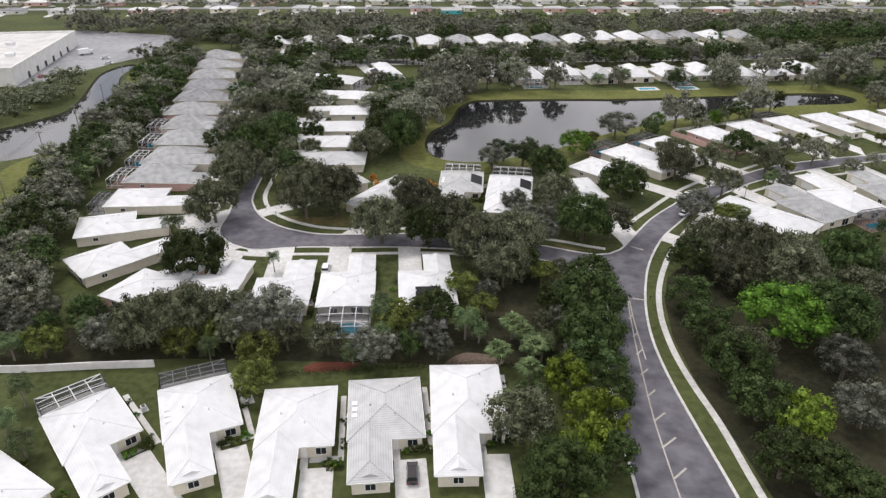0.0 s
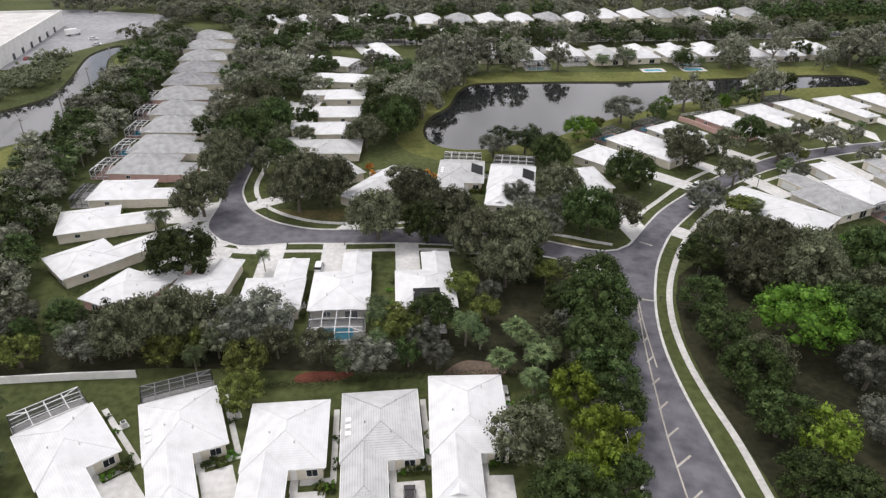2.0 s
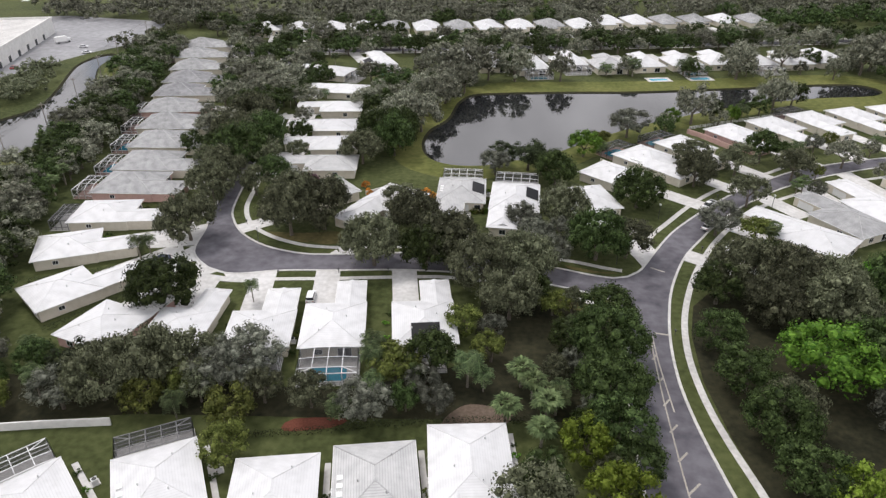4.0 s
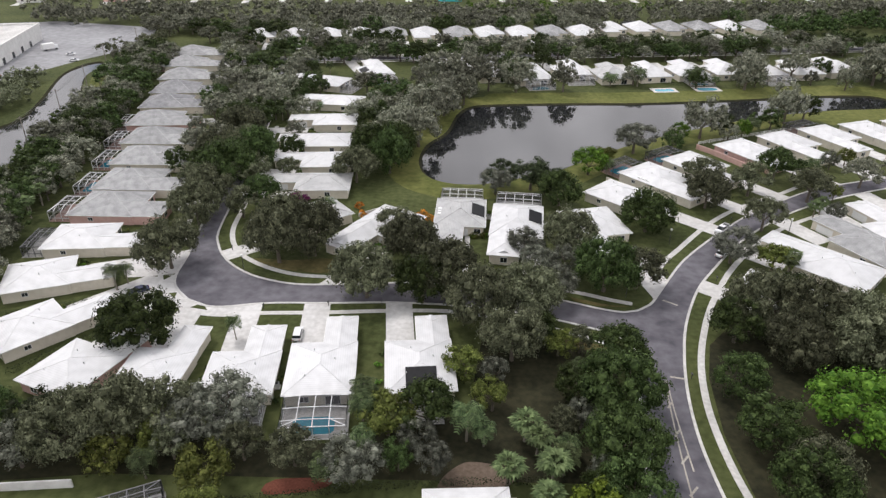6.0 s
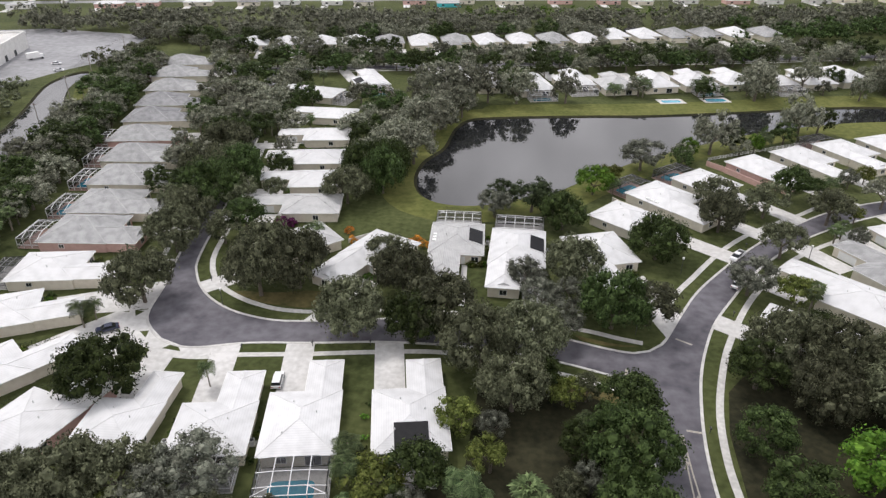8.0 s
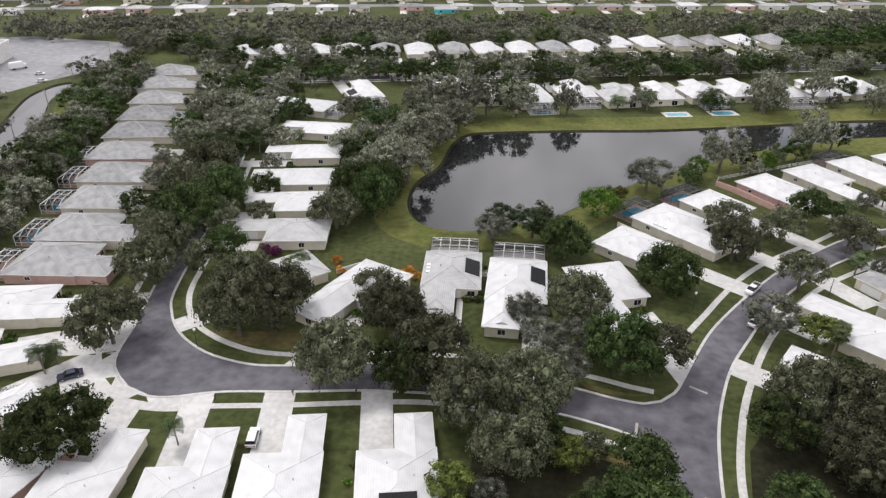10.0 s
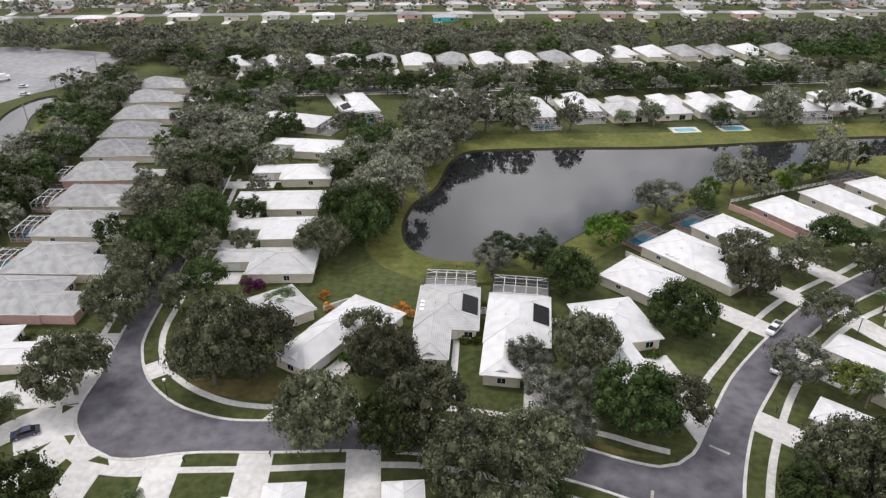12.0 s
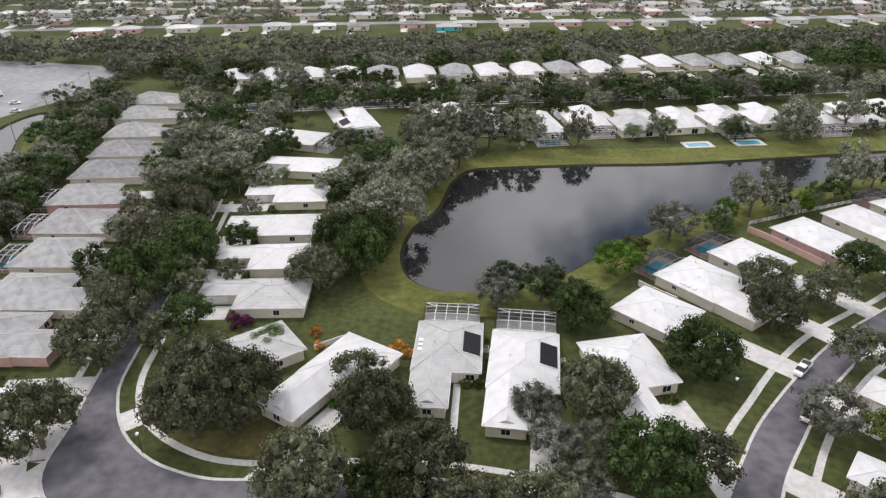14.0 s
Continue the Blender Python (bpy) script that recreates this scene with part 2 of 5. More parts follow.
# insect screen: a fine dark mesh, mostly open
SCREEN = bpy.data.materials.new("insect_screen")
SCREEN.use_nodes = True
sb = SCREEN.node_tree.nodes["Principled BSDF"]
sb.inputs["Base Color"].default_value, sb.inputs["Roughness"].default_value = (0.03, 0.03, 0.033, 1), 0.8
sb.inputs["Alpha"].default_value = 0.42


# ---- helpers for building ----
def link_mesh(name, verts, faces, material, parent=None, label="", loc=None):
    me = bpy.data.meshes.new(name)
    me.from_pydata(verts, [], faces)
    me.materials.append(material)
    ob = new(name, me)
    if parent is not None:
        ob.parent = parent
    if loc is not None:
        ob.location = loc
    if label:
        ob["label"] = label
    return ob


def part(name, bm, material, parent=None, label=""):
    me = bpy.data.meshes.new(name)
    bm.to_mesh(me)
    bm.free()
    me.materials.append(material)
    ob = new(name, me)
    if parent is not None:
        ob.parent = parent
    if label:
        ob["label"] = label
    return ob


def box(bm, x0, x1, y0, y1, z0, z1):
    vs = [bm.verts.new(p) for p in ((x0, y0, z0), (x1, y0, z0), (x1, y1, z0), (x0, y1, z0), (x0, y0, z1), (x1, y0, z1), (x1, y1, z1), (x0, y1, z1))]
    for f in ((3, 2, 1, 0), (4, 5, 6, 7), (0, 1, 5, 4), (1, 2, 6, 5), (2, 3, 7, 6), (3, 0, 4, 7)):
        bm.faces.new([vs[i] for i in f])


def box_part(name, dims, material, parent, label=""):
    bm = bmesh.new()
    box(bm, *dims)
    return part(name, bm, material, parent, label)


def bar(bm, a, b, w=0.1):
    """A square tube from a to b."""
    a, b = Vector(a), Vector(b)
    d = (b - a).normalized()
    side = d.cross(Vector((0, 0, 1)))
    if side.length < 1e-3:
        side = Vector((1, 0, 0))
    side.normalize()
    up = side.cross(d)
    r = [a + side * w * sx / 2 + up * w * sy / 2 for sx, sy in ((-1, -1), (1, -1), (1, 1), (-1, 1))]
    q = [p + (b - a) for p in r]
    vs = [bm.verts.new(p) for p in r + q]
    for f in ((3, 2, 1, 0), (4, 5, 6, 7), (0, 1, 5, 4), (1, 2, 6, 5), (2, 3, 7, 6), (3, 0, 4, 7)):
        bm.faces.new([vs[i] for i in f])


def bar_part(name, a, b, w, material, parent, label=""):
    bm = bmesh.new()
    bar(bm, a, b, w)
    return part(name, bm, material, parent, label)


def smooth_line(pts, step=2.0, closed=False):
    """A Catmull-Rom line through the points, in even steps."""
    P = [Vector((p[0], p[1])) for p in pts]
    out = []
    n = len(P)
    for i in range(n if closed else n - 1):
        p1, p2 = P[i], P[(i + 1) % n]
        p0 = P[(i - 1) % n] if closed or i > 0 else p1 * 2 - p2
        p3 = P[(i + 2) % n] if closed or i + 2 < n else p2 * 2 - p1
        k = max(1, int((p2 - p1).length / step))
        for j in range(k):
            t = j / k
            out.append(0.5 * (2 * p1 + (p2 - p0) * t + (2 * p0 - 5 * p1 + 4 * p2 - p3) * t * t + (3 * p1 - p0 - 3 * p2 + p3) * t ** 3))
    if not closed:
        out.append(P[-1])
    return out


def offsets(line, d):
    """The line moved d metres to its left."""
    out = []
    for i, p in enumerate(line):
        t = (line[min(i + 1, len(line) - 1)] - line[max(i - 1, 0)]).normalized()
        out.append(p + Vector((-t.y, t.x)) * d)
    return out


def ribbon(name, line, width, z0, z1, material, label, parent=None, category=""):
    """A strip with a top, two sides and ends along a line."""
    a, b = offsets(line, width / 2), offsets(line, -width / 2)
    n = len(line)
    verts = [(p.x, p.y, z1) for p in a] + [(p.x, p.y, z1) for p in b] + [(p.x, p.y, z0) for p in a] + [(p.x, p.y, z0) for p in b]
    faces = []
    for i in range(n - 1):
        faces += [(i, n + i, n + i + 1, i + 1), (2 * n + i, i, i + 1, 2 * n + i + 1), (n + i, 3 * n + i, 3 * n + i + 1, n + i + 1)]
    ob = link_mesh(name, verts, faces, material, parent)
    return tagged(ob, label, category, kind="structure")


def sheet(name, loops, z, material, label, category=""):
    """A flat sheet inside the first loop, with the other loops as holes."""
    bm = bmesh.new()
    edges = []
    for loop in loops:
        vs = [bm.verts.new((p[0], p[1], z)) for p in loop]
        edges += [bm.edges.new((vs[i], vs[(i + 1) % len(vs)])) for i in range(len(vs))]
    bmesh.ops.triangle_fill(bm, use_beauty=True, use_dissolve=False, edges=edges)
    for f in bm.faces:
        if f.normal.z < 0:
            f.normal_flip()
    return tagged(part(name, bm, material), label, category, kind="structure")


def inside(p, loop):
    x, y = p
    hit = False
    for i in range(len(loop)):
        (x1, y1), (x2, y2) = loop[i][:2], loop[i - 1][:2]
        if (y1 > y) != (y2 > y) and x < (x2 - x1) * (y - y1) / (y2 - y1) + x1:
            hit = not hit
    return hit


# ---- ground, lake and canal ----
LAKE = smooth_line([(-24.3, 247.8), (-20.6, 235.6), (-12.8, 230.2), (-2.1, 230.4), (8.6, 235.8), (19.3, 240.3), (28.9, 250.3), (51.9, 271.9), (75.4, 288.6), (104.3, 305.7), (137.5, 319), (165, 325.3), (173.8, 333.8), (168, 343.5), (147.8, 342.4),
                    (109.3, 333.1), (66.6, 323.8), (35.5, 320.3), (5.2, 315.8), (-8.2, 311.7), (-14, 300.1), (-17.1, 278.2), (-23.1, 263.6)], 2.5, True)
CANAL = smooth_line([(-179.1, 212.2), (-166.7, 217.8), (-160.1, 230.1), (-159.3, 246.3), (-167.2, 266.3), (-174.2, 301.8), (-192.5, 342.5), (-195, 365.9), (-199.6, 369.6), (-204.8, 364.5), (-205.2, 342.9), (-190.2, 299.5), (-184.5, 278), (-188.2, 264), (-197.1, 249.1), (-213.9, 238), (-248.8, 230.1), (-260.3, 214.9), (-220.4, 204.4)], 3.0, True)
FAR = 3000
sheet("ground", [[(-FAR, -FAR), (FAR, -FAR), (FAR, FAR), (-FAR, FAR)], LAKE, CANAL], 0.0, GRASS, "mown green lawn ground with worn olive patches", "ground")


def water_body(loop, label, depth=0.55):
    n = len(loop)
    c = sum((Vector(p) for p in loop), Vector((0, 0))) / n
    edge = []
    for i in range(n):
        t = (loop[(i + 1) % n] - loop[i - 1]).normalized()
        edge.append(loop[i] + Vector((-t.y, t.x)) * 1.2)
    verts = [(p.x, p.y, 0.0) for p in loop] + [(p.x, p.y, -depth - 0.15) for p in edge]
    faces = [(i, (i + 1) % n, n + (i + 1) % n, n + i) for i in range(n)]
    tagged(link_mesh("bank_edge", verts, faces, SHADED_LITTER), "dark muddy edge of the water", "bank", kind="structure")
    wide = []
    for i in range(n):
        t = (loop[(i + 1) % n] - loop[i - 1]).normalized()
        wide.append(loop[i] + Vector((-t.y, t.x)) * 0.4)
    sheet("water", [wide], -depth, WATER, label, "water")


water_body(LAKE, "dark still lake mirroring the grey cloudy sky")
water_body(CANAL, "pale canal water mirroring the sky")

# mown bank round the lake
ring_out = []
for i, p in enumerate(LAKE):
    t = (LAKE[(i + 1) % len(LAKE)] - LAKE[i - 1]).normalized()
    ring_out.append(p - Vector((-t.y, t.x)) * (11 if p.y < 315 else 16))
bm_ring = bmesh.new()
va = [bm_ring.verts.new((p.x, p.y, 0.012)) for p in LAKE]
vb = [bm_ring.verts.new((p.x, p.y, 0.012)) for p in ring_out]
for i in range(len(LAKE)):
    j = (i + 1) % len(LAKE)
    bm_ring.faces.new((vb[i], vb[j], va[j], va[i]))
tagged(part("lake_bank", bm_ring, BANK), "bright green mown lawn bank round the lake", "lawn", kind="structure")
# floors under trees: litter, plus tree shade over grass painted as dark colour
sheet("wood_floor", [[(51.5, 58.3), (46.4, 90), (43, 110), (42, 125), (43.4, 140), (46.4, 151), (58.4, 165.3), (82, 156.9), (145.5, 170.4), (167.8, 56.8)]], 0.008, SHADED_LITTER, "leaf litter and grass under the trees, darkened in colour for shade", "ground")
sheet("belt_floor", [[(-112.9, 98.9), (-61.4, 108), (25.2, 112.5), (26.1, 148.2), (-0.7, 150.7), (-2.7, 126.9), (-24.8, 117.4), (-91.9, 116.6)]], 0.008, SHADED_LITTER, "dark shaded leaf litter and shrubs bed", "ground")
sheet("canal_lawn", [smooth_line([(-130.4, 131.3), (-142.9, 174.3), (-149.3, 205.8), (-151.8, 234.7), (-157.3, 266.1), (-164.1, 288.6), (-175.8, 327.5), (-187.4, 363.9), (-193.2, 364.1), (-189.6, 342.4), (-171.3, 301.7), (-164.2, 266.2), (-156.3, 246.2), (-158.2, 228.2), (-165, 212.9), (-160.8, 181.6), (-147.7, 136.7)], 3, True)], 0.010, BANK, "bright green lawn strip along the canal", "lawn")

sheet("mulch_bed", [smooth_line([(-34, 106), (-25.9, 107.4), (-23.9, 109.8), (-33, 109)], 1, True)], 0.016, MULCH, "red mulch planting bed", "planting bed")
sheet("bare_patch", [smooth_line([(-6.8, 109), (3.2, 109.9), (5.2, 113.8), (-2.8, 115)], 1, True)], 0.016, mat("bare_soil", (0.1, 0.075, 0.055), (0.17, 0.13, 0.1), 0.95, 1.5, 0.4, 8, coords="World", spec=0.1), "bare brown soil patch", "ground")

DRY_GRASS = mat("dry_grass", (0.06, 0.06, 0.022), (0.145, 0.12, 0.052), 0.95, 0.7, 0.4, 6, big=0.15, coords="World", spec=0.1)
sheet("dry_lawn", [smooth_line([(-59.6, 178.2), (-53.1, 174.7), (-43.8, 172.9), (-36.5, 173.5), (-32.6, 178.2), (-40.6, 180.0), (-49.1, 178.5)], 1.5, True)], 0.011, DRY_GRASS, "worn yellowish lawn under an oak", "lawn")
sheet("bare_verge", [smooth_line([(27, 148), (21, 150), (13, 152.5), (12, 150.5), (20, 147.5), (26, 145.5)], 1.5, True)], 0.012, DRY_GRASS, "worn brownish verge beside the sidewalk", "lawn")
sheet("bare_verge", [smooth_line([(32, 164.2), (26, 165), (19, 167.2), (20, 165.6), (26, 163.9)], 1.5, True)], 0.012, DRY_GRASS, "worn brownish verge between kerb and sidewalk", "lawn")

# ---- streets ----
CURB_E = smooth_line([(48.6, 38.2), (45, 60.3), (41.9, 83), (40, 95.6), (38.2, 109), (37.4, 120), (37.6, 129), (38.6, 138), (40.3, 147), (42.6, 156), (45.9, 165), (50.4, 174.5), (57, 184.5), (63, 193), (70.5, 202), (79.4, 210.8), (91.7, 220.9), (109.7, 231.7), (134.1, 242.2), (171.4, 254.2)])
CURB_N = smooth_line([(163.8, 258.1), (128.3, 247), (102.9, 236.5), (85.9, 224.7), (74.5, 215.1), (65.4, 205.8), (57, 196.2), (49.6, 186.8), (44.2, 178), (39, 168.6), (36.8, 165.2), (33.8, 162.7), (30.5, 161.8), (24.6, 163), (15.5, 166), (0, 169.4), (-16, 170.3), (-25, 169.4), (-37, 167.8), (-45, 167.3), (-51, 168.4), (-57, 170.6), (-63, 174.8), (-67, 179.2), (-70.4, 185), (-72.9, 192), (-75.6, 211.1), (-80.1, 244.4), (-85.5, 279.1), (-92.6, 315.9), (-100, 353), (-105.7, 380.7)])
CURB_S = smooth_line([(27.6, 38.5), (26.8, 60.5), (26.5, 82), (25.8, 97), (26.5, 114), (28.5, 130), (30.7, 142), (30.8, 147.5), (29.6, 151.2), (26.9, 153.2), (21.4, 155.5), (13.6, 158), (-1, 161), (-20, 161.5), (-35, 160), (-46, 159.2), (-52, 158.3), (-57, 156.9), (-61, 156.4), (-65, 157.2), (-69, 159.6), (-72, 162.8), (-74.2, 166.5), (-75.2, 171), (-75.8, 178), (-77.6, 187.7), (-81.6, 212.2), (-86.5, 245.6), (-91.8, 280.2), (-98.8, 317), (-106.2, 354.1), (-111.5, 379.1)])
ASPHALT_LOOP = CURB_E + CURB_N + CURB_S[::-1]
sheet("road", [ASPHALT_LOOP], 0.02, ASPHALT, "worn dark grey asphalt street with tyre marks", "road")
FARST = smooth_line([(-141.4, 374.8), (-109.5, 381.7), (-89.4, 385.3), (-45.8, 393.3), (5.7, 403.5), (32.5, 407.7), (87.4, 417.5), (144.1, 427.9), (193.6, 438.4), (294.9, 456.9), (404, 476.1)], 5)
ribbon("road", FARST, 7.5, 0.0, 0.026, ASPHALT, "dark asphalt street between two rows of houses", category="road")
for line in (CURB_E, CURB_N, CURB_S, offsets(FARST, 3.9), offsets(FARST, -3.9)):
    ribbon("curb", line, 0.55, 0.0, 0.14, CONCRETE, "pale concrete kerb and gutter", category="kerb")
WALKS = [
    smooth_line([(53.5, 38.2), (49, 60.3), (46, 82.7), (44.4, 97), (42.2, 109), (41, 119), (40.9, 130), (42, 139.5), (43.8, 147.5), (46.6, 156), (49.8, 164), (53.8, 172), (59.2, 181.5), (66, 191), (77, 203.5), (89, 213), (107.9, 224.3), (134.3, 234.9)]),
    smooth_line([(96.2, 237), (89.8, 231.8), (82.8, 227), (70.5, 217.5), (61.9, 208.8), (55.8, 201.2), (49.9, 193.1), (44, 185), (39.5, 176)]),
    smooth_line([(33, 165.4), (28.5, 166.6), (19.9, 169.4), (0, 173), (-18, 173.4), (-36, 171.5), (-42.2, 171.3), (-47.7, 172), (-54.1, 174.4), (-58.7, 177.1), (-62.8, 180.4), (-65.9, 184.6), (-68.2, 189.5), (-69.9, 196), (-71.6, 211), (-76.6, 244), (-82, 279)]),
    smooth_line([(26, 149.6), (21, 151.9), (13, 154.5), (0, 157.8), (-10, 159), (-22, 158), (-36, 156.2), (-50, 154.8), (-56, 153.6), (-60, 153.4), (-64.5, 154), (-69.4, 156.4), (-73.6, 159.8), (-76.8, 164.2), (-78.6, 169), (-79.6, 177), (-81.6, 188.5), (-85.6, 212.6), (-90.4, 246), (-95.6, 280)]),
    offsets(FARST, 6.8), offsets(FARST, -6.8),
]
for line in WALKS:
    ribbon("sidewalk", line, 1.35, 0.0, 0.06, CONCRETE, "pale concrete sidewalk in the grass", category="sidewalk")


def stripe(pts, w=0.25, z=0.027):
    ribbon("road_marking", [Vector(p) for p in pts], w, 0.021, z, PAINT_LINE, "worn white road paint line", category="road marking")


stripe([(36, 140.1), (39, 139.6)], 0.5)
stripe([(40.2, 167.6), (43.2, 165.7)], 0.5)
stripe([(27.4, 153), (28.3, 156.6)], 0.5)
GORE_L = smooth_line([(34.7, 138.9), (34, 130), (33.4, 120.3), (33, 109.7), (32.7, 99.1), (32.8, 90.5), (33.2, 80), (34, 68)])
GORE_R = smooth_line([(35.1, 138.9), (34.7, 131.4), (34.6, 124.2), (34.6, 116)])
stripe(GORE_L, 0.28)
stripe(GORE_R, 0.28)
for y, xa, xb in ((131.8, 33.6, 34.6), (124.7, 33.3, 34.5), (118.5, 33, 34.5), (111.8, 32.7, 34.4), (105.2, 32.6, 34.6), (98.5, 32.6, 35), (92, 32.7, 35.6), (84.8, 33.1, 35.6), (77, 33.4, 36)):
    stripe([(xa, y - 0.5 - (xb - xa) * 0.3), (xb, y + 0.5 + (xb - xa) * 0.3)], 0.38, 0.033)

# pale concrete aprons round the bend, with small lawn islands
sheet("apron", [[(-87.1, 174), (-75.9, 176.2), (-75.3, 169.5), (-80.9, 167.8), (-86.2, 166.8), (-90, 171.7)]], 0.064, DRIVE, "pale concrete apron between kerb and garages", "driveway")
sheet("apron", [[(-75.1, 169.2), (-73.7, 165.6), (-71, 162.2), (-67.4, 158.9), (-63, 156.8), (-58.7, 156.2), (-55.6, 157), (-55.5, 154.4), (-59.5, 153), (-65.5, 153.6), (-70.8, 156.8), (-74.2, 160), (-76.5, 157.6), (-79.1, 155.6), (-83.3, 161.7), (-77.8, 165.4), (-78.9, 168.2)]], 0.066, DRIVE, "pale concrete apron round the bend of the street", "driveway")
for isle in ([(-73.3, 161), (-71.4, 161.4), (-71, 158.9)], [(-66, 155.6), (-64.8, 156.9), (-63, 156.6), (-61.8, 154.9)], [(-76.8, 166.4), (-78, 168.6), (-75.6, 168.5)]):
    sheet("lawn_island", [isle], 0.085, GRASS, "small lawn island in the concrete apron", "lawn")



# ---- houses ----
FOOTPRINTS = []


def to_street(x, y, dx, dy, least):
    """How far it is from a garage to the asphalt straight ahead."""
    for k in range(4, 52):
        d = k * 0.5
        px, py = x + dx * d, y + dy * d
        if inside((px, py), ASPHALT_LOOP) or any((p.x - px) ** 2 + (p.y - py) ** 2 < 18 for p in FARST):
            return max(2.0, d - 0.2)
    return least


EAVE, PITCH = 3.0, 0.31


def hip_roof(x0, x1, y0, y1, z, front_hip=True, back_hip=True, pitch=PITCH):
    """Verts and faces of a closed hip roof over a rectangle, and its hip and ridge lines."""
    w, l = x1 - x0, y1 - y0
    d = 0.22
    base = [(x0, y0, z), (x1, y0, z), (x1, y1, z), (x0, y1, z)]
    low = [(x, y, z - d) for x, y, _ in base]
    if l >= w:
        h = z + pitch * w / 2
        a = ((x0 + x1) / 2, y0 + (w / 2 if front_hip else 0), h)
        b = ((x0 + x1) / 2, y1 - (w / 2 if back_hip else 0), h)
        tops = [(0, 1, 8), (1, 2, 9, 8), (2, 3, 9), (3, 0, 8, 9)]
        caps = [(base[0], a), (base[1], a), (base[2], b), (base[3], b), (a, b)]
    else:
        h = z + pitch * l / 2
        a = (x0 + l / 2, (y0 + y1) / 2, h)
        b = (x1 - l / 2, (y0 + y1) / 2, h)
        tops = [(0, 1, 9, 8), (1, 2, 9), (2, 3, 8, 9), (3, 0, 8)]
        caps = [(base[0], a), (base[3], a), (base[1], b), (base[2], b), (a, b)]
    sides = [(4, 5, 1, 0), (5, 6, 2, 1), (6, 7, 3, 2), (7, 4, 0, 3), (7, 6, 5, 4)]
    return base + low + [a, b], tops + sides, caps


def window(house, x, y, z0, w, h, facing):
    """A framed window on a wall that faces '-y', '+y', '+x' or '-x'."""
    e = 0.06
    sx = facing in ("+y", "-y")
    s = 1 if facing[0] == "+" else -1

    def put(u0, u1, v0, v1, out):
        d0, d1 = sorted((0, s * out))
        return (x + u0, x + u1, y + d0, y + d1, z0 + v0, z0 + v1) if sx else (x + d0, x + d1, y + u0, y + u1, z0 + v0, z0 + v1)

    bm = bmesh.new()
    for u0, u1, v0, v1 in ((-w / 2 - 0.1, -w / 2, -0.1, h + 0.1), (w / 2, w / 2 + 0.1, -0.1, h + 0.1), (-w / 2, w / 2, -0.1, 0), (-w / 2, w / 2, h, h + 0.1), (-0.03, 0.03, 0, h)):
        box(bm, *put(u0, u1, v0, v1, e + 0.05))
    win = part("window", bm, WHITE_PAINT, house, "white framed window")
    box_part("pane", put(-w / 2, w / 2, 0, h, e), GLASS, win, "dark reflecting glass")


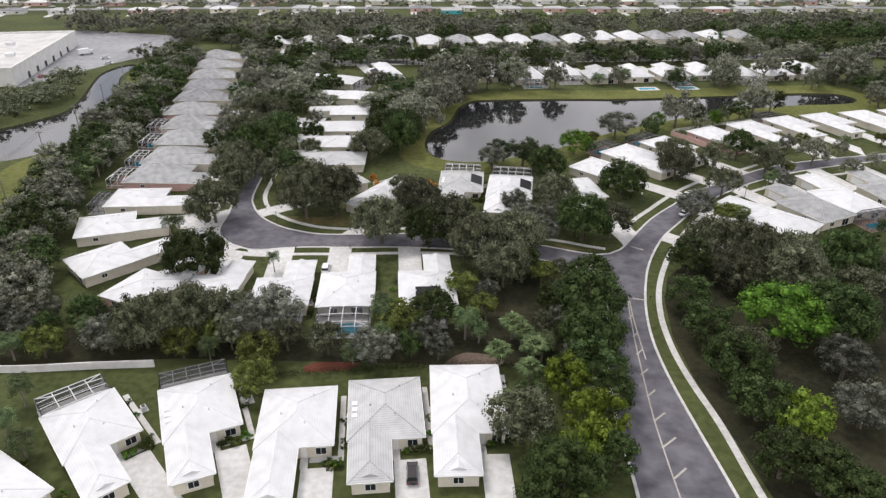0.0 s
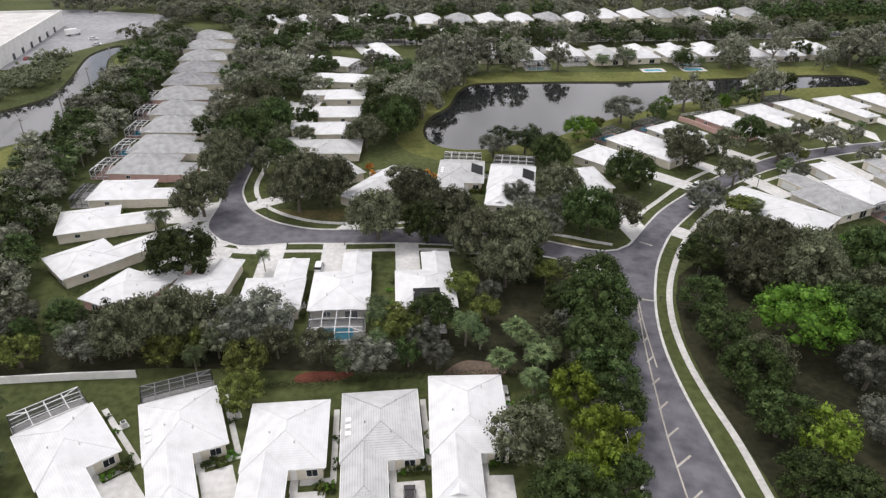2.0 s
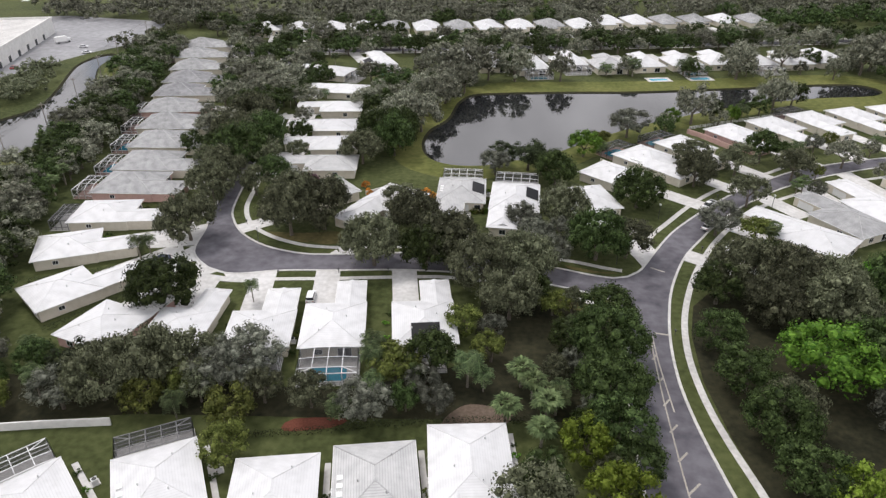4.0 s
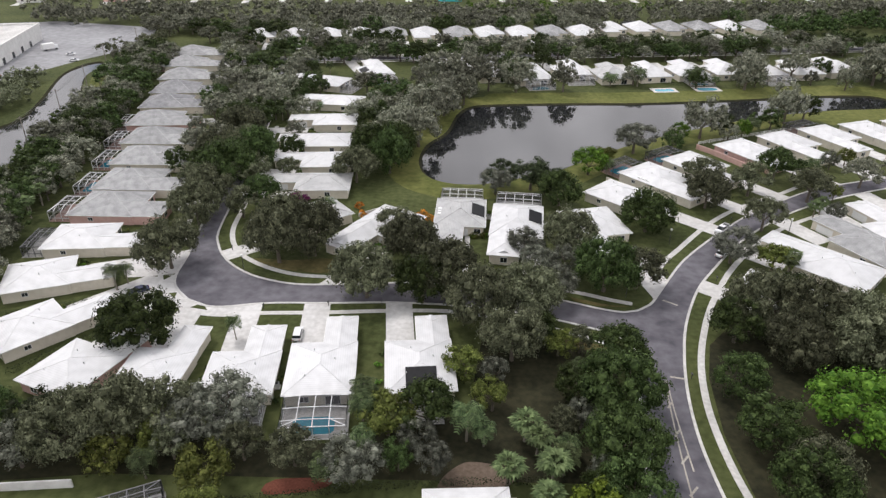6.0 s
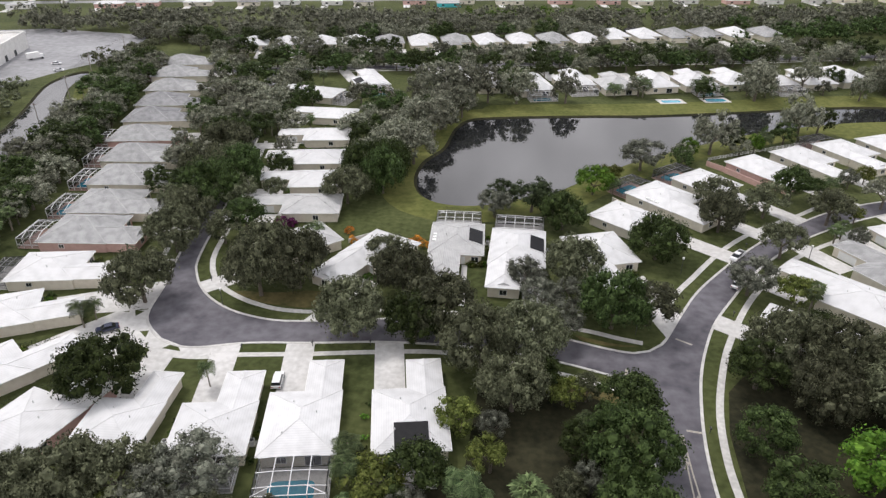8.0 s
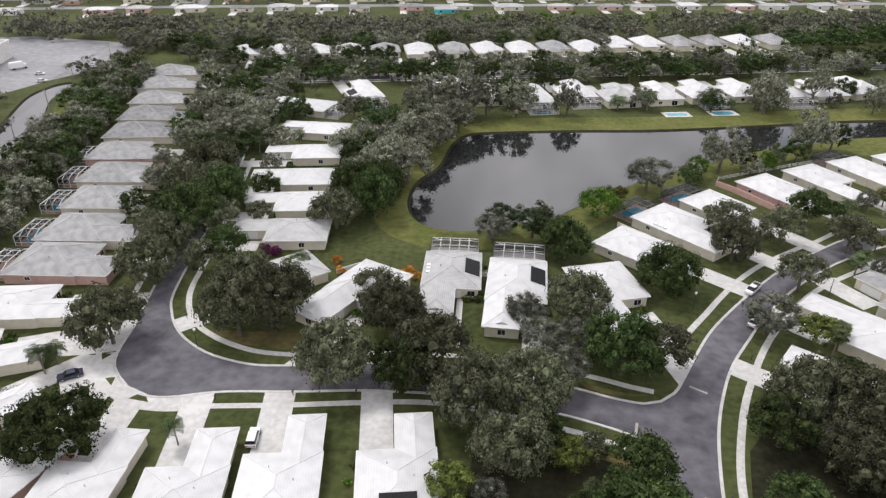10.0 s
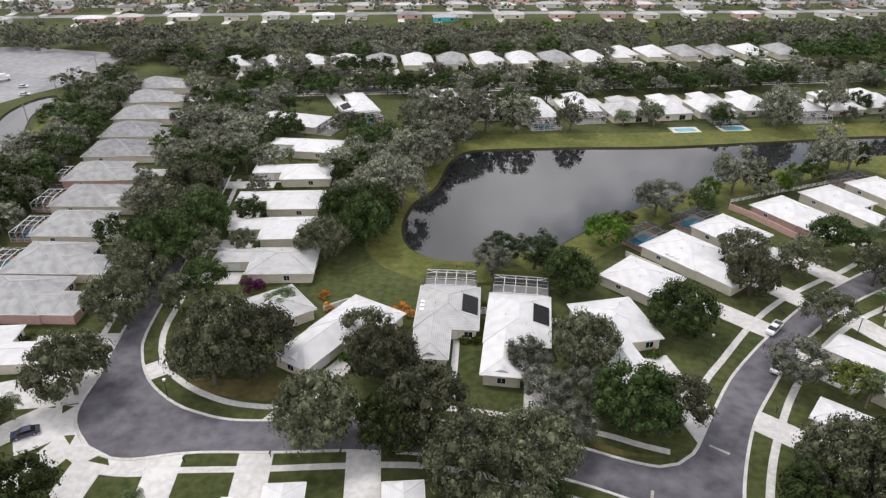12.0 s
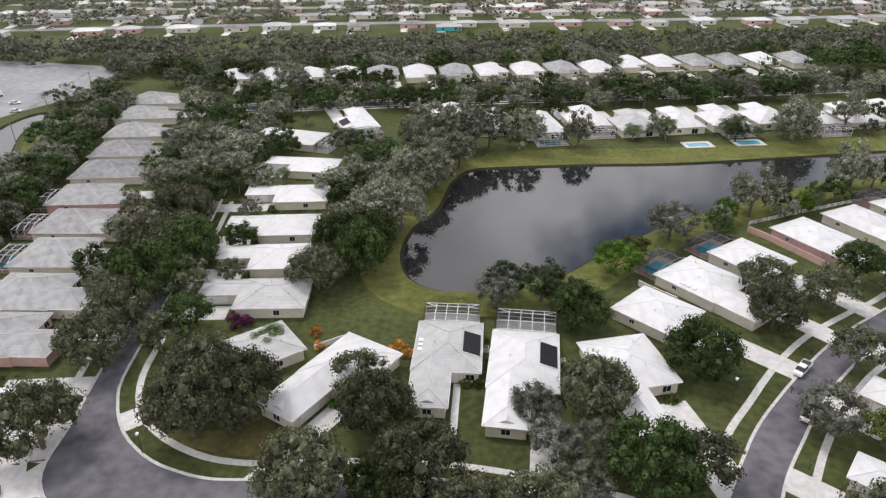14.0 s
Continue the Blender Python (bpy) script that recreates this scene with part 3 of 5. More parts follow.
def house(x, y, head, length=26.0, width=13.2, main=15.6, wing=0.56, roof=ROOF_WHITE, wall=STUCCO_CREAM, cap=CAP_WHITE, label="", detail=1, drive=9.0, vents=True, skylights=0, solar=False, screen_roof=False, pitch=PITCH):
    """A one-storey villa: a main block with a hip roof and a lower garage wing in front. x, y: rear eave corner on the plain side; head: the way from front to rear."""
    ob = new("house")
    ob.matrix_world = pose(x, y, 0, 0, 0, head - 90)
    tagged(ob, label or "one-storey villa with a white painted tile hip roof", "house", "villas")
    c, s = math.cos(radians(head)), math.sin(radians(head))
    FOOTPRINTS.append([(x + s * u + c * v, y - c * u + s * v) for u, v in ((-1, 1.0), (width + 1, 1.0), (width + 1, -length - 1), (-1, -length - 1))])
    ww, o = width * wing, 0.55
    L = length
    bm = bmesh.new()
    box(bm, o, width - o, -main + o, -o, 0.0, EAVE - 0.22)
    box(bm, o + 0.3, ww - o, -L + o, -main + o + 0.01, 0.0, EAVE - 0.22)
    part("wall", bm, wall, ob)
    v, f, caps = hip_roof(0, width, -main, 0, EAVE, pitch=pitch)
    link_mesh("roof", v, f, roof, ob, "main hip roof of flat tiles")
    v2, f2, caps2 = hip_roof(0.25, ww, -L, -main + 1.2 + ww * 0.5, EAVE - 0.03, True, False, pitch)
    link_mesh("wing_roof", v2, f2, roof, ob, "lower hip roof over the garage wing")
    if detail:
        for a, b in caps + caps2[:2] + caps2[4:]:
            bar_part("ridge_cap", (a[0], a[1], a[2] - 0.05), (b[0], b[1], b[2] - 0.05), 0.19, cap, ob)
    if detail == 1:
        for x0, x1, y0, y1 in ((0, width, 0, 0.1), (-0.1, 0, -main, 0.1), (width, width + 0.1, -main, 0.1), (ww, width, -main - 0.1, -main), (ww, ww + 0.1, -L, -main - 0.1), (0.25, ww, -L - 0.1, -L), (0.15, 0.25, -L, -main)):
            box_part("gutter", (x0, x1, y0, y1, EAVE - 0.2, EAVE - 0.04), FASCIA, ob)
    if detail:
        window(ob, ww + (width - ww) * 0.62, -main + o, 0.7, 1.7, 1.4, "-y")
        window(ob, width * 0.3, -o, 0.2, 2.6, 2.0, "+y")
        window(ob, width * 0.7, -o, 0.9, 1.6, 1.2, "+y")
        window(ob, o, -main * 0.35, 1.2, 1.2, 0.9, "-x")
        window(ob, width - o, -main * 0.4, 0.8, 1.4, 1.3, "+x")
        door = box_part("entry_door", (ww + 0.2, ww + 1.2, -main + o - 0.06, -main + o, 0, 2.1), WHITE_PAINT, ob, "white front door under the eave")
    gl = min(4.9, L - main - 2.2)
    gy = -main - 1.0 - (L - main - 1.0) / 2
    bm = bmesh.new()
    for i in range(4):
        box(bm, ww - o, ww - o + 0.07, gy - gl / 2, gy + gl / 2, 0.04 + i * 0.53, 0.55 + i * 0.53)
    part("garage_door", bm, WHITE_PAINT, ob, "white sectional garage door")
    if detail == 1:
        window(ob, (0.25 + ww) / 2, -L + o, 0.8, 1.6, 1.3, "-y")
        gx, g0 = (0.25 + ww) / 2, 0.9
        gv = [(gx - 1.7, -L + g0, EAVE + pitch * g0 - 0.1), (gx + 1.7, -L + g0, EAVE + pitch * g0 - 0.1), (gx, -L + g0, EAVE + pitch * g0 + 0.6), (gx, -L + g0 + 0.6 / pitch + 0.3, EAVE + pitch * g0 + 0.58), (gx - 1.7, -L + g0 + 0.5, EAVE + pitch * g0 - 0.1), (gx + 1.7, -L + g0 + 0.5, EAVE + pitch * g0 - 0.1)]
        link_mesh("front_gable", gv, [(0, 1, 2), (0, 2, 3, 4), (1, 5, 3, 2), (0, 4, 5, 1)], roof, ob, "small gable over the wing")
    if vents:
        for vx, vy in ((width * 0.3, -main * 0.55), (width * 0.62, -main * 0.72), (width * 0.7, -main * 0.25)):
            t = min(vx, width - vx, -vy, main + vy)
            bm = bmesh.new()
            bmesh.ops.create_cone(bm, cap_ends=True, segments=8, radius1=0.12, radius2=0.1, depth=0.7, matrix=Matrix.Translation((vx, vy, EAVE + pitch * t + 0.1)))
            part("vent_pipe", bm, cap, ob)
    for k in range(skylights):
        vx, vy = 1.2, -main * 0.45 - k * 1.6
        bm = bmesh.new()
        box(bm, vx - 0.45, vx + 0.45, vy - 0.45, vy + 0.45, EAVE + pitch * vx - 0.2, EAVE + pitch * vx + 0.26)
        part("skylight", bm, WHITE_PAINT, ob, "white domed skylight")
    if solar:
        sx0, sx1, sy0, sy1 = width - 3.9, width - 0.4, -12.4, -5.2
        vs = [(xx, yy, EAVE + pitch * (width - xx) + dz) for dz in (0.08, 0.2) for xx, yy in ((sx0, sy0), (sx1, sy0), (sx1, sy1), (sx0, sy1))]
        panel = link_mesh("solar_panel", vs, [(3, 2, 1, 0), (4, 5, 6, 7), (0, 1, 5, 4), (1, 2, 6, 5), (2, 3, 7, 6), (3, 0, 4, 7)], SOLAR, ob, "black solar pool heating mat on the roof")
        bar_part("pipe", (sx0, sy0 - 0.15, EAVE + pitch * (width - sx0) + 0.15), (sx1, sy0 - 0.15, EAVE + pitch * (width - sx1) + 0.15), 0.12, WHITE_PAINT, panel)
    if screen_roof:
        vs = [(xx, yy, EAVE + pitch * -yy + dz) for dz in (0.03, 0.12) for xx, yy in ((3.6, -5.2), (9.4, -5.2), (9.4, -0.1), (3.6, -0.1))]
        link_mesh("lanai_screen", vs, [(3, 2, 1, 0), (4, 5, 6, 7), (0, 1, 5, 4), (1, 2, 6, 5), (2, 3, 7, 6), (3, 0, 4, 7)], SOLAR, ob, "black screened opening over a lanai")
    if drive:
        fx, fy = (ww + width) / 2 + 0.1, -main - 2.0
        hw = (width - ww) / 2 - 0.2
        ends = []
        for ex in (fx - hw, fx + hw):
            g = ob.matrix_world @ Vector((ex, fy, 0))
            ends.append(to_street(g.x, g.y, -c, -s, drive + L - main))
        if abs(ends[0] - ends[1]) > 8:
            ends = [min(ends), min(ends)]
        xy = [(fx - hw, fy), (fx - hw, fy - ends[0]), (fx + hw, fy - ends[1]), (fx + hw, fy)]
        d = link_mesh("driveway", [(px, py, 0.075) for px, py in xy] + [(px, py, 0.0) for px, py in xy], [(0, 1, 2, 3)] + [(i, 4 + i, 4 + (i + 1) % 4, (i + 1) % 4) for i in range(4)], DRIVE)
        d.matrix_world = ob.matrix_world.copy()
        tagged(d, "pale concrete driveway in front of a garage", "driveway", kind="structure")
        if detail:
            bm = bmesh.new()
            box(bm, ww + 0.1, ww + 1.4, -main - 2.0, -main + o - 0.1, 0.0, 0.07)
            d = part("front_path", bm, DRIVE)
            d.matrix_world = ob.matrix_world.copy()
            tagged(d, "pale concrete path to a front door", "path", kind="structure")
    return ob


def pool_cage(hx, hy, head, u0, u1, depth, height=2.9, frame_mat=ALU, pool=True, label="", domed=False):
    """A screened pool enclosure behind a villa: u0..u1 along the rear eave, depth beyond it."""
    ob = new("pool_enclosure")
    ob.matrix_world = pose(hx, hy, 0, 0, 0, head - 90)
    tagged(ob, label or "white aluminium pool enclosure with insect screen", "pool enclosure", "pool enclosures")
    n = max(2, round((u1 - u0) / 2.6))
    y0, y1, m = 0.25, depth, min(1.6, depth * 0.3)
    top = height + (0.9 if domed else 0.25)
    xs = [u0 + (u1 - u0) * i / n for i in range(n + 1)]
    w = 0.13
    deck = box_part("deck", (u0 - 0.2, u1 + 0.2, y0 - 0.5, y1 + 0.2, 0.0, 0.09), PAVER if domed else CONCRETE, ob, "pale pool deck")
    for i, xx in enumerate(xs):
        edge = i in (0, n)
        zt = height if edge else top
        bar_part("post", (xx, y1, 0), (xx, y1, height), w, frame_mat, ob)
        if not edge:
            bar_part("rafter", (xx, y1, height), (xx, y1 - m, zt), w, frame_mat, ob)
            bar_part("beam", (xx, y1 - m, zt), (xx, y0, zt), w, frame_mat, ob)
        else:
            bar_part("beam", (xx, y1, height), (xx, y0, height), w, frame_mat, ob)
    for yy in (y1 - m, (y1 - m + y0) / 2, y0):
        bar_part("purlin", (xs[1], yy, top), (xs[-2], yy, top), w, frame_mat, ob)
        for a, b in ((0, 1), (n, n - 1)):
            bar_part("rafter", (xs[a], yy, height), (xs[b], yy, top), w, frame_mat, ob)
            bar_part("post", (xs[a], yy, 0), (xs[a], yy, height), w, frame_mat, ob)
    for z in (height, 1.0):
        bar_part("rail", (u0, y1, z), (u1, y1, z), w, frame_mat, ob)
        for xx in (u0, u1):
            bar_part("rail", (xx, y0, z), (xx, y1, z), w, frame_mat, ob)
    bar_part("brace", (u0, y1, height), (xs[1], y1 - m, top), w, frame_mat, ob)
    bar_part("brace", (u1, y1, height), (xs[-2], y1 - m, top), w, frame_mat, ob)
    g = 0.02
    r0, r1 = xs[1], xs[-2]
    vs = [(u0, y1, 0), (u1, y1, 0), (u1, y1, height), (u0, y1, height), (u0, y0, 0), (u0, y0, height), (u1, y0, 0), (u1, y0, height), (r0, y1 - m, top + g), (r1, y1 - m, top + g), (r0, y0, top + g), (r1, y0, top + g)]
    link_mesh("screen", vs, [(0, 1, 2, 3), (4, 0, 3, 5), (1, 6, 7, 2), (3, 2, 9, 8), (8, 9, 11, 10), (5, 3, 8, 10), (2, 7, 11, 9)], SCREEN, ob, "fine dark insect screen")
    if pool:
        a0, a1 = u0 + (u1 - u0) * 0.2, u0 + (u1 - u0) * 0.85
        b0, b1 = y0 + (y1 - y0) * 0.3, y1 - (y1 - y0) * 0.14
        bm = bmesh.new()
        ring = [bm.verts.new(((a0 + a1) / 2 + (a1 - a0) / 2 * max(-1, min(1, 1.25 * math.cos(k * math.pi / 12))), (b0 + b1) / 2 + (b1 - b0) / 2 * max(-1, min(1, 1.25 * math.sin(k * math.pi / 12))), 0.1)) for k in range(24)]
        bm.faces.new(ring)
        p = part("pool", bm, POOL)
        p.matrix_world = ob.matrix_world.copy()
        tagged(p, "turquoise swimming pool set in a pale deck", "swimming pool", "pools")
    return ob


GREY_LABEL = "one-storey villa with a weathered grey tile hip roof"
PALE_LABEL = "one-storey villa with a pale grey tile hip roof"
PINK_LABEL = "one-storey pink villa with a white painted tile hip roof"
# south row: rear gardens to the north
house(-83.5, 66.1, 152.5, 26, 13.2, drive=6)
house(-75.4, 85.6, 135.5, 25, 12.6, 14.7, skylights=0, drive=6)
house(-58.2, 94.5, 117.8, 25, 13.0, 15.1, skylights=3, drive=6)
house(-38.6, 96.4, 99.9, 27, 13.2, 15.5, drive=8)
house(-23.7, 100.3, 100, 25.5, 13.2, 16.2, roof=ROOF_PALE, cap=CAP_GREY, label=PALE_LABEL, skylights=3, drive=8)
house(-9, 106.3, 96.3, 28.5, 13.2, 19.0, 0.6, drive=8)
pool_cage(-75.4, 85.6, 135.5, 0.6, 12.0, 6.0, frame_mat=ALU, pool=False)
pool_cage(-58.2, 94.5, 117.8, 0.4, 12.6, 5.2, frame_mat=BRONZE, pool=False)
# row on the inner side of the bend: rear gardens to the south
house(-4.8, 129.3, -81.6, 24.2, 13.2, 15.8, 0.52, screen_roof=True)
house(-23.5, 127, -82.2, 24.6, 13.0, 15.7, 0.52)
house(-38.2, 125.6, -82.5, 21.5, 13.4, 13.0, 0.55)
house(-56.3, 124.4, -90.5, 20.6, 12.4, 12.6, 0.5)
house(-73.9, 121.2, -109.4, 21, 13.5, 14.0, 0.55, wall=STUCCO_PINK, label=PINK_LABEL)
house(-94.2, 132.6, -130.5, 24, 13.5, 14.5, 0.55)
house(-108.3, 152.7, -156.9, 24, 14, 15.0, 0.55)
house(-111.4, 173.2, -172, 25, 14, 16.0, 0.55)
pool_cage(-23.5, 127, -82.2, 1.0, 12.4, 8.0)
pool_cage(-4.8, 129.3, -81.6, 3.0, 9.0, 5.0, frame_mat=BRONZE, pool=False)
pool_cage(-38.2, 125.6, -82.5, 1.5, 10.0, 5.0, pool=False)
pool_cage(-111.4, 173.2, -172, 1.5, 12.0, 5.0, pool=False, frame_mat=BRONZE)
# west row: fronts to the street, screened porches to the canal
for i, (hx, hy, hh) in enumerate([(-115.4, 192.2, -177.4), (-118, 209.6, -177.3), (-122.6, 228.8, -176.3), (-128.4, 247.5, -176.5), (-135.5, 265.9, -173), (-140.5, 287, -172.2), (-145.5, 307.4, -173.2), (-151.3, 328.6, -172.9), (-158.9, 351.3, -171.2), (-164.5, 373.8, -172.8)]):
    house(hx, hy, hh, 26, 16.5, 18.5, 0.6, pitch=0.42, roof=ROOF_DARK if i in (5, 6) else (ROOF_GREY), cap=CAP_GREY, wall=STUCCO_PINK if i in (0, 4) else STUCCO_CREAM, label=GREY_LABEL, skylights=0, drive=6)
    if i not in (5, 6, 7):
        pool_cage(hx, hy, hh, 2.0, 13.0, 6.0, domed=True, pool=i in (1, 2))
# row with rear gardens to the lake, west shore
for i, (hx, hy, hh) in enumerate([(-41.7, 215.5, 5.5), (-44.4, 234, 7.3), (-48.3, 252.4, 6.9), (-50.4, 274.9, 7), (-54, 298, -3.7)]):
    w = 13.5
    rx, ry = hx - w * math.sin(radians(hh)), hy + w * math.cos(radians(hh))
    house(rx, ry, hh, 26, w, 16.5, 0.55, roof=(ROOF_PALE, ROOF_WHITE, ROOF_WHITE, ROOF_WHITE, ROOF_WHITE)[i], cap=CAP_GREY if i == 0 else CAP_WHITE, label=PALE_LABEL if i == 0 else "", drive=7)
house(-64.3, 339.6, -14, 27, 15, 16, 0.6, drive=7)
house(-45.7, 349.1, -65.6, 30, 15, 18, 0.6, solar=True, drive=7)
pool_cage(-64.3, 339.6, -14, 3, 14, 6, pool=False)
pool_cage(-45.7, 349.1, -65.6, 1, 14, 7, domed=True)
# north side of the street, rear gardens to the lake
house(-45.5, 210.3, 40.1, 25, 13, 15, 0.55, roof=ROOF_PALE, cap=CAP_GREY, label=PALE_LABEL)
house(-29.6, 206.9, 61.7, 27, 14.2, 16, 0.66, drive=11)
house(-15, 212.3, 90.3, 28, 14, 17.5, 0.58, roof=ROOF_PALE, cap=CAP_GREY, label="one-storey villa with a pale grey tile roof and solar mat", skylights=3, solar=True, drive=0)
house(1.2, 210.2, 86.5, 30, 14, 19.5, 0.62, label="one-storey villa with a white tile roof and a solar mat", solar=True, drive=10)
house(18.7, 206.7, 106.5, 28.3, 15, 16.5, 0.5, drive=8)
house(27.5, 220.6, 138.1, 24, 14.2, 15.5, 0.55, drive=8)
house(40.1, 236.9, 131.8, 27, 15.5, 17, 0.6, skylights=3, drive=8)
house(56.3, 249.7, 127.8, 25, 14.5, 16, 0.55, drive=8)
house(77.4, 265.6, 123, 24, 14.5, 16, 0.55, wall=STUCCO_PINK, label=PINK_LABEL, drive=8)
house(95.5, 276.5, 119.4, 26, 14.5, 16, 0.55, drive=8)
house(113.2, 285.7, 116.4, 26, 14.5, 16, 0.55, drive=8)
house(131.3, 292.9, 113.9, 26, 14.5, 16, 0.55, drive=8)
house(149.7, 299.1, 112.2, 26, 14.5, 16, 0.55, drive=8)
house(168.5, 304.8, 111.2, 26, 14.5, 16, 0.55, drive=8)
pool_cage(-15, 212.3, 90.3, 0.8, 13.0, 7.5, pool=False)
pool_cage(1.2, 210.2, 86.5, 0.5, 13.5, 8.5, pool=False)
pool_cage(40.1, 236.9, 131.8, 2, 13.5, 8, domed=True, frame_mat=BRONZE)
pool_cage(56.3, 249.7, 127.8, 1, 12.5, 7.5, domed=True, frame_mat=BRONZE)
pool_cage(113.2, 285.7, 116.4, 1, 12.5, 7.0, domed=True, frame_mat=BRONZE, pool=False)
# east row
house(82.3, 164.6, -36.7, 24, 14, 15, 0.55, drive=8)
house(95.8, 180.8, -43.6, 28, 15, 17, 0.55, wall=STUCCO_CREAM, drive=8)
house(108.6, 188.7, -59.8, 27, 14.5, 17, 0.55, roof=ROOF_GREY, cap=CAP_GREY, label=GREY_LABEL, drive=8)
house(120, 193.9, -69.4, 30, 14.5, 18, 0.55, drive=8)
house(137.2, 200.8, -71.3, 28, 14.5, 17, 0.55, roof=ROOF_GREY, cap=CAP_GREY, label=GREY_LABEL, drive=8)
house(154.2, 206.3, -71.2, 28, 14.5, 17, 0.55, drive=8)
pool_cage(120, 193.9, -69.4, 1, 13, 7, domed=True, frame_mat=BRONZE)
# far shore of the lake, rear gardens to the south
for k in range(-2, 9):
    dy = (16, 6, 0, 7, 0, 2, 4, 5, 2, 3, 6)[k + 2]
    hx, hy = 28.2 + 18.67 * k, 347.2 + 2.77 * k + dy
    grey = k in (-1, 2)
    house(hx, hy, -77, 28, 16.2, 18, 0.6, pitch=0.46, roof=ROOF_PALE if grey else ROOF_WHITE, cap=CAP_GREY if grey else CAP_WHITE, label=PALE_LABEL if grey else "", drive=7, detail=2, vents=False)
    if k in (0, 1, 4, 6):
        pool_cage(hx, hy, -77, 1.5, 13.5, 7.0, pool=k in (0, 4))
# north of the far street, rear gardens to the north
for k in range(-4, 13):
    fx, fy = -64.7 + 18.69 * k, 425.9 + 3.20 * k + (9.2 if k > 6 else 0)
    hh, L, w = 102, 24, 15.0
    hx, hy = fx + L * math.cos(radians(hh)), fy + L * math.sin(radians(hh))
    grey = k in (0, 2, 5, 9, 10, 12)
    house(hx, hy, hh, L, w + 1.5, 18, 0.6, pitch=0.42, roof=ROOF_GREY if grey else ROOF_WHITE, cap=CAP_GREY if grey else CAP_WHITE, label=GREY_LABEL if grey else "", drive=10, detail=2, vents=False, solar=k == 3)
    if k in (0, 1, 5, 7, 8):
        pool_cage(hx, hy, hh, 1.5, 13.5, 6.0, pool=False, domed=True, frame_mat=BRONZE)

for hx, hy, hh in [(-75.4, 85.6, 135.5), (-58.2, 94.5, 117.8), (-38.6, 96.4, 99.9), (-23.7, 100.3, 100), (-9, 106.3, 96.3)]:
    bm = bmesh.new()
    box(bm, 13.7, 14.7, -15.0, 0.5, 0.0, 0.07)
    box(bm, 9.0, 14.7, -16.2, -15.0, 0.0, 0.07)
    d = part("side_path", bm, DRIVE)
    d.matrix_world = pose(hx, hy, 0, 0, 0, hh - 90)
    tagged(d, "narrow pale concrete path beside a villa", "path", kind="structure")


bm = bmesh.new()
box(bm, 8.6, 10.0, -36, -17.4, 0.0, 0.07)
d = part("front_path", bm, DRIVE)
d.matrix_world = pose(-15, 212.3, 0, 0, 0, 0.3)
tagged(d, "narrow pale concrete path to a front door", "path", kind="structure")


def air_unit(hx, hy, hh, u, v):
    """A condenser box on its pad beside a villa."""
    ob = new("air_conditioner")
    ob.matrix_world = pose(hx, hy, 0, 0, 0, hh - 90) @ pose(u, v, 0)
    tagged(ob, "grey air conditioner unit on a concrete pad", "air conditioner", "air conditioners")
    box_part("pad", (-0.7, 0.7, -0.7, 0.7, 0, 0.1), CONCRETE, ob)
    box_part("case", (-0.45, 0.45, -0.45, 0.45, 0.1, 1.0), ALU, ob)
    bm = bmesh.new()
    bmesh.ops.create_cone(bm, cap_ends=True, segments=12, radius1=0.38, radius2=0.38, depth=0.05, matrix=Matrix.Translation((0, 0, 1.02)))
    part("fan_grille", bm, CHROME_DARK, ob)


for hx, hy, hh in [(-75.4, 85.6, 135.5), (-58.2, 94.5, 117.8), (-38.6, 96.4, 99.9), (-23.7, 100.3, 100), (-15, 212.3, 90.3), (1.2, 210.2, 86.5), (-23.5, 127, -82.2), (-38.2, 125.6, -82.5)]:
    air_unit(hx, hy, hh, 15.4 if hy < 110 else 14.9, -6.0)

def open_pool(x, y, head, w, l):
    """A garden pool in a pale deck without a cage."""
    ob = new("swimming_pool")
    ob.matrix_world = pose(x, y, 0, 0, 0, head)
    tagged(ob, "turquoise garden pool in a pale concrete deck", "swimming pool", "pools")
    box_part("deck", (-w / 2 - 1.5, w / 2 + 1.5, -l / 2 - 1.2, l / 2 + 1.5, 0, 0.09), CONCRETE, ob)
    bm = bmesh.new()
    ring = [bm.verts.new((w / 2 * max(-1, min(1, 1.25 * math.cos(k * math.pi / 12))), l / 2 * max(-1, min(1, 1.25 * math.sin(k * math.pi / 12))), 0.1)) for k in range(24)]
    bm.faces.new(ring)
    part("pool_surface", bm, POOL, ob, "clear turquoise water")


open_pool(77.5, 343.8, 9.6, 8.5, 4)
open_pool(97.4, 347.6, 9.7, 9, 4.5)

# ---- trees ----
def leaf_cloud(rng, centres, radii, per, size, flat=0.75):
    """Leaf quads over the outer half of small clumps."""
    n = len(centres) * per
    c = np.repeat(np.array(centres), per, axis=0)
    r = np.repeat(np.array(radii), per)
    d = rng.normal(size=(n, 3))
    d[:, 2] += 0.35
    d /= np.linalg.norm(d, axis=1)[:, None]
    rad = r * (1.06 - 0.34 * rng.uniform(0, 1, n) ** 2)
    p = c + d * rad[:, None] * np.array([1, 1, flat])
    nrm = d + rng.normal(scale=0.4, size=(n, 3))
    nrm /= np.linalg.norm(nrm, axis=1)[:, None]
    t = np.cross(nrm, rng.normal(size=(n, 3)))
    t /= np.linalg.norm(t, axis=1)[:, None]
    b = np.cross(nrm, t)
    s = size * rng.uniform(0.6, 1.3, n)[:, None]
    quad = np.stack([p - t * s * 0.5, p - b * s * 0.34, p + t * s * 0.5 + nrm * s * 0.12, p + b * s * 0.34], axis=1)
    return quad.reshape(-1, 3)


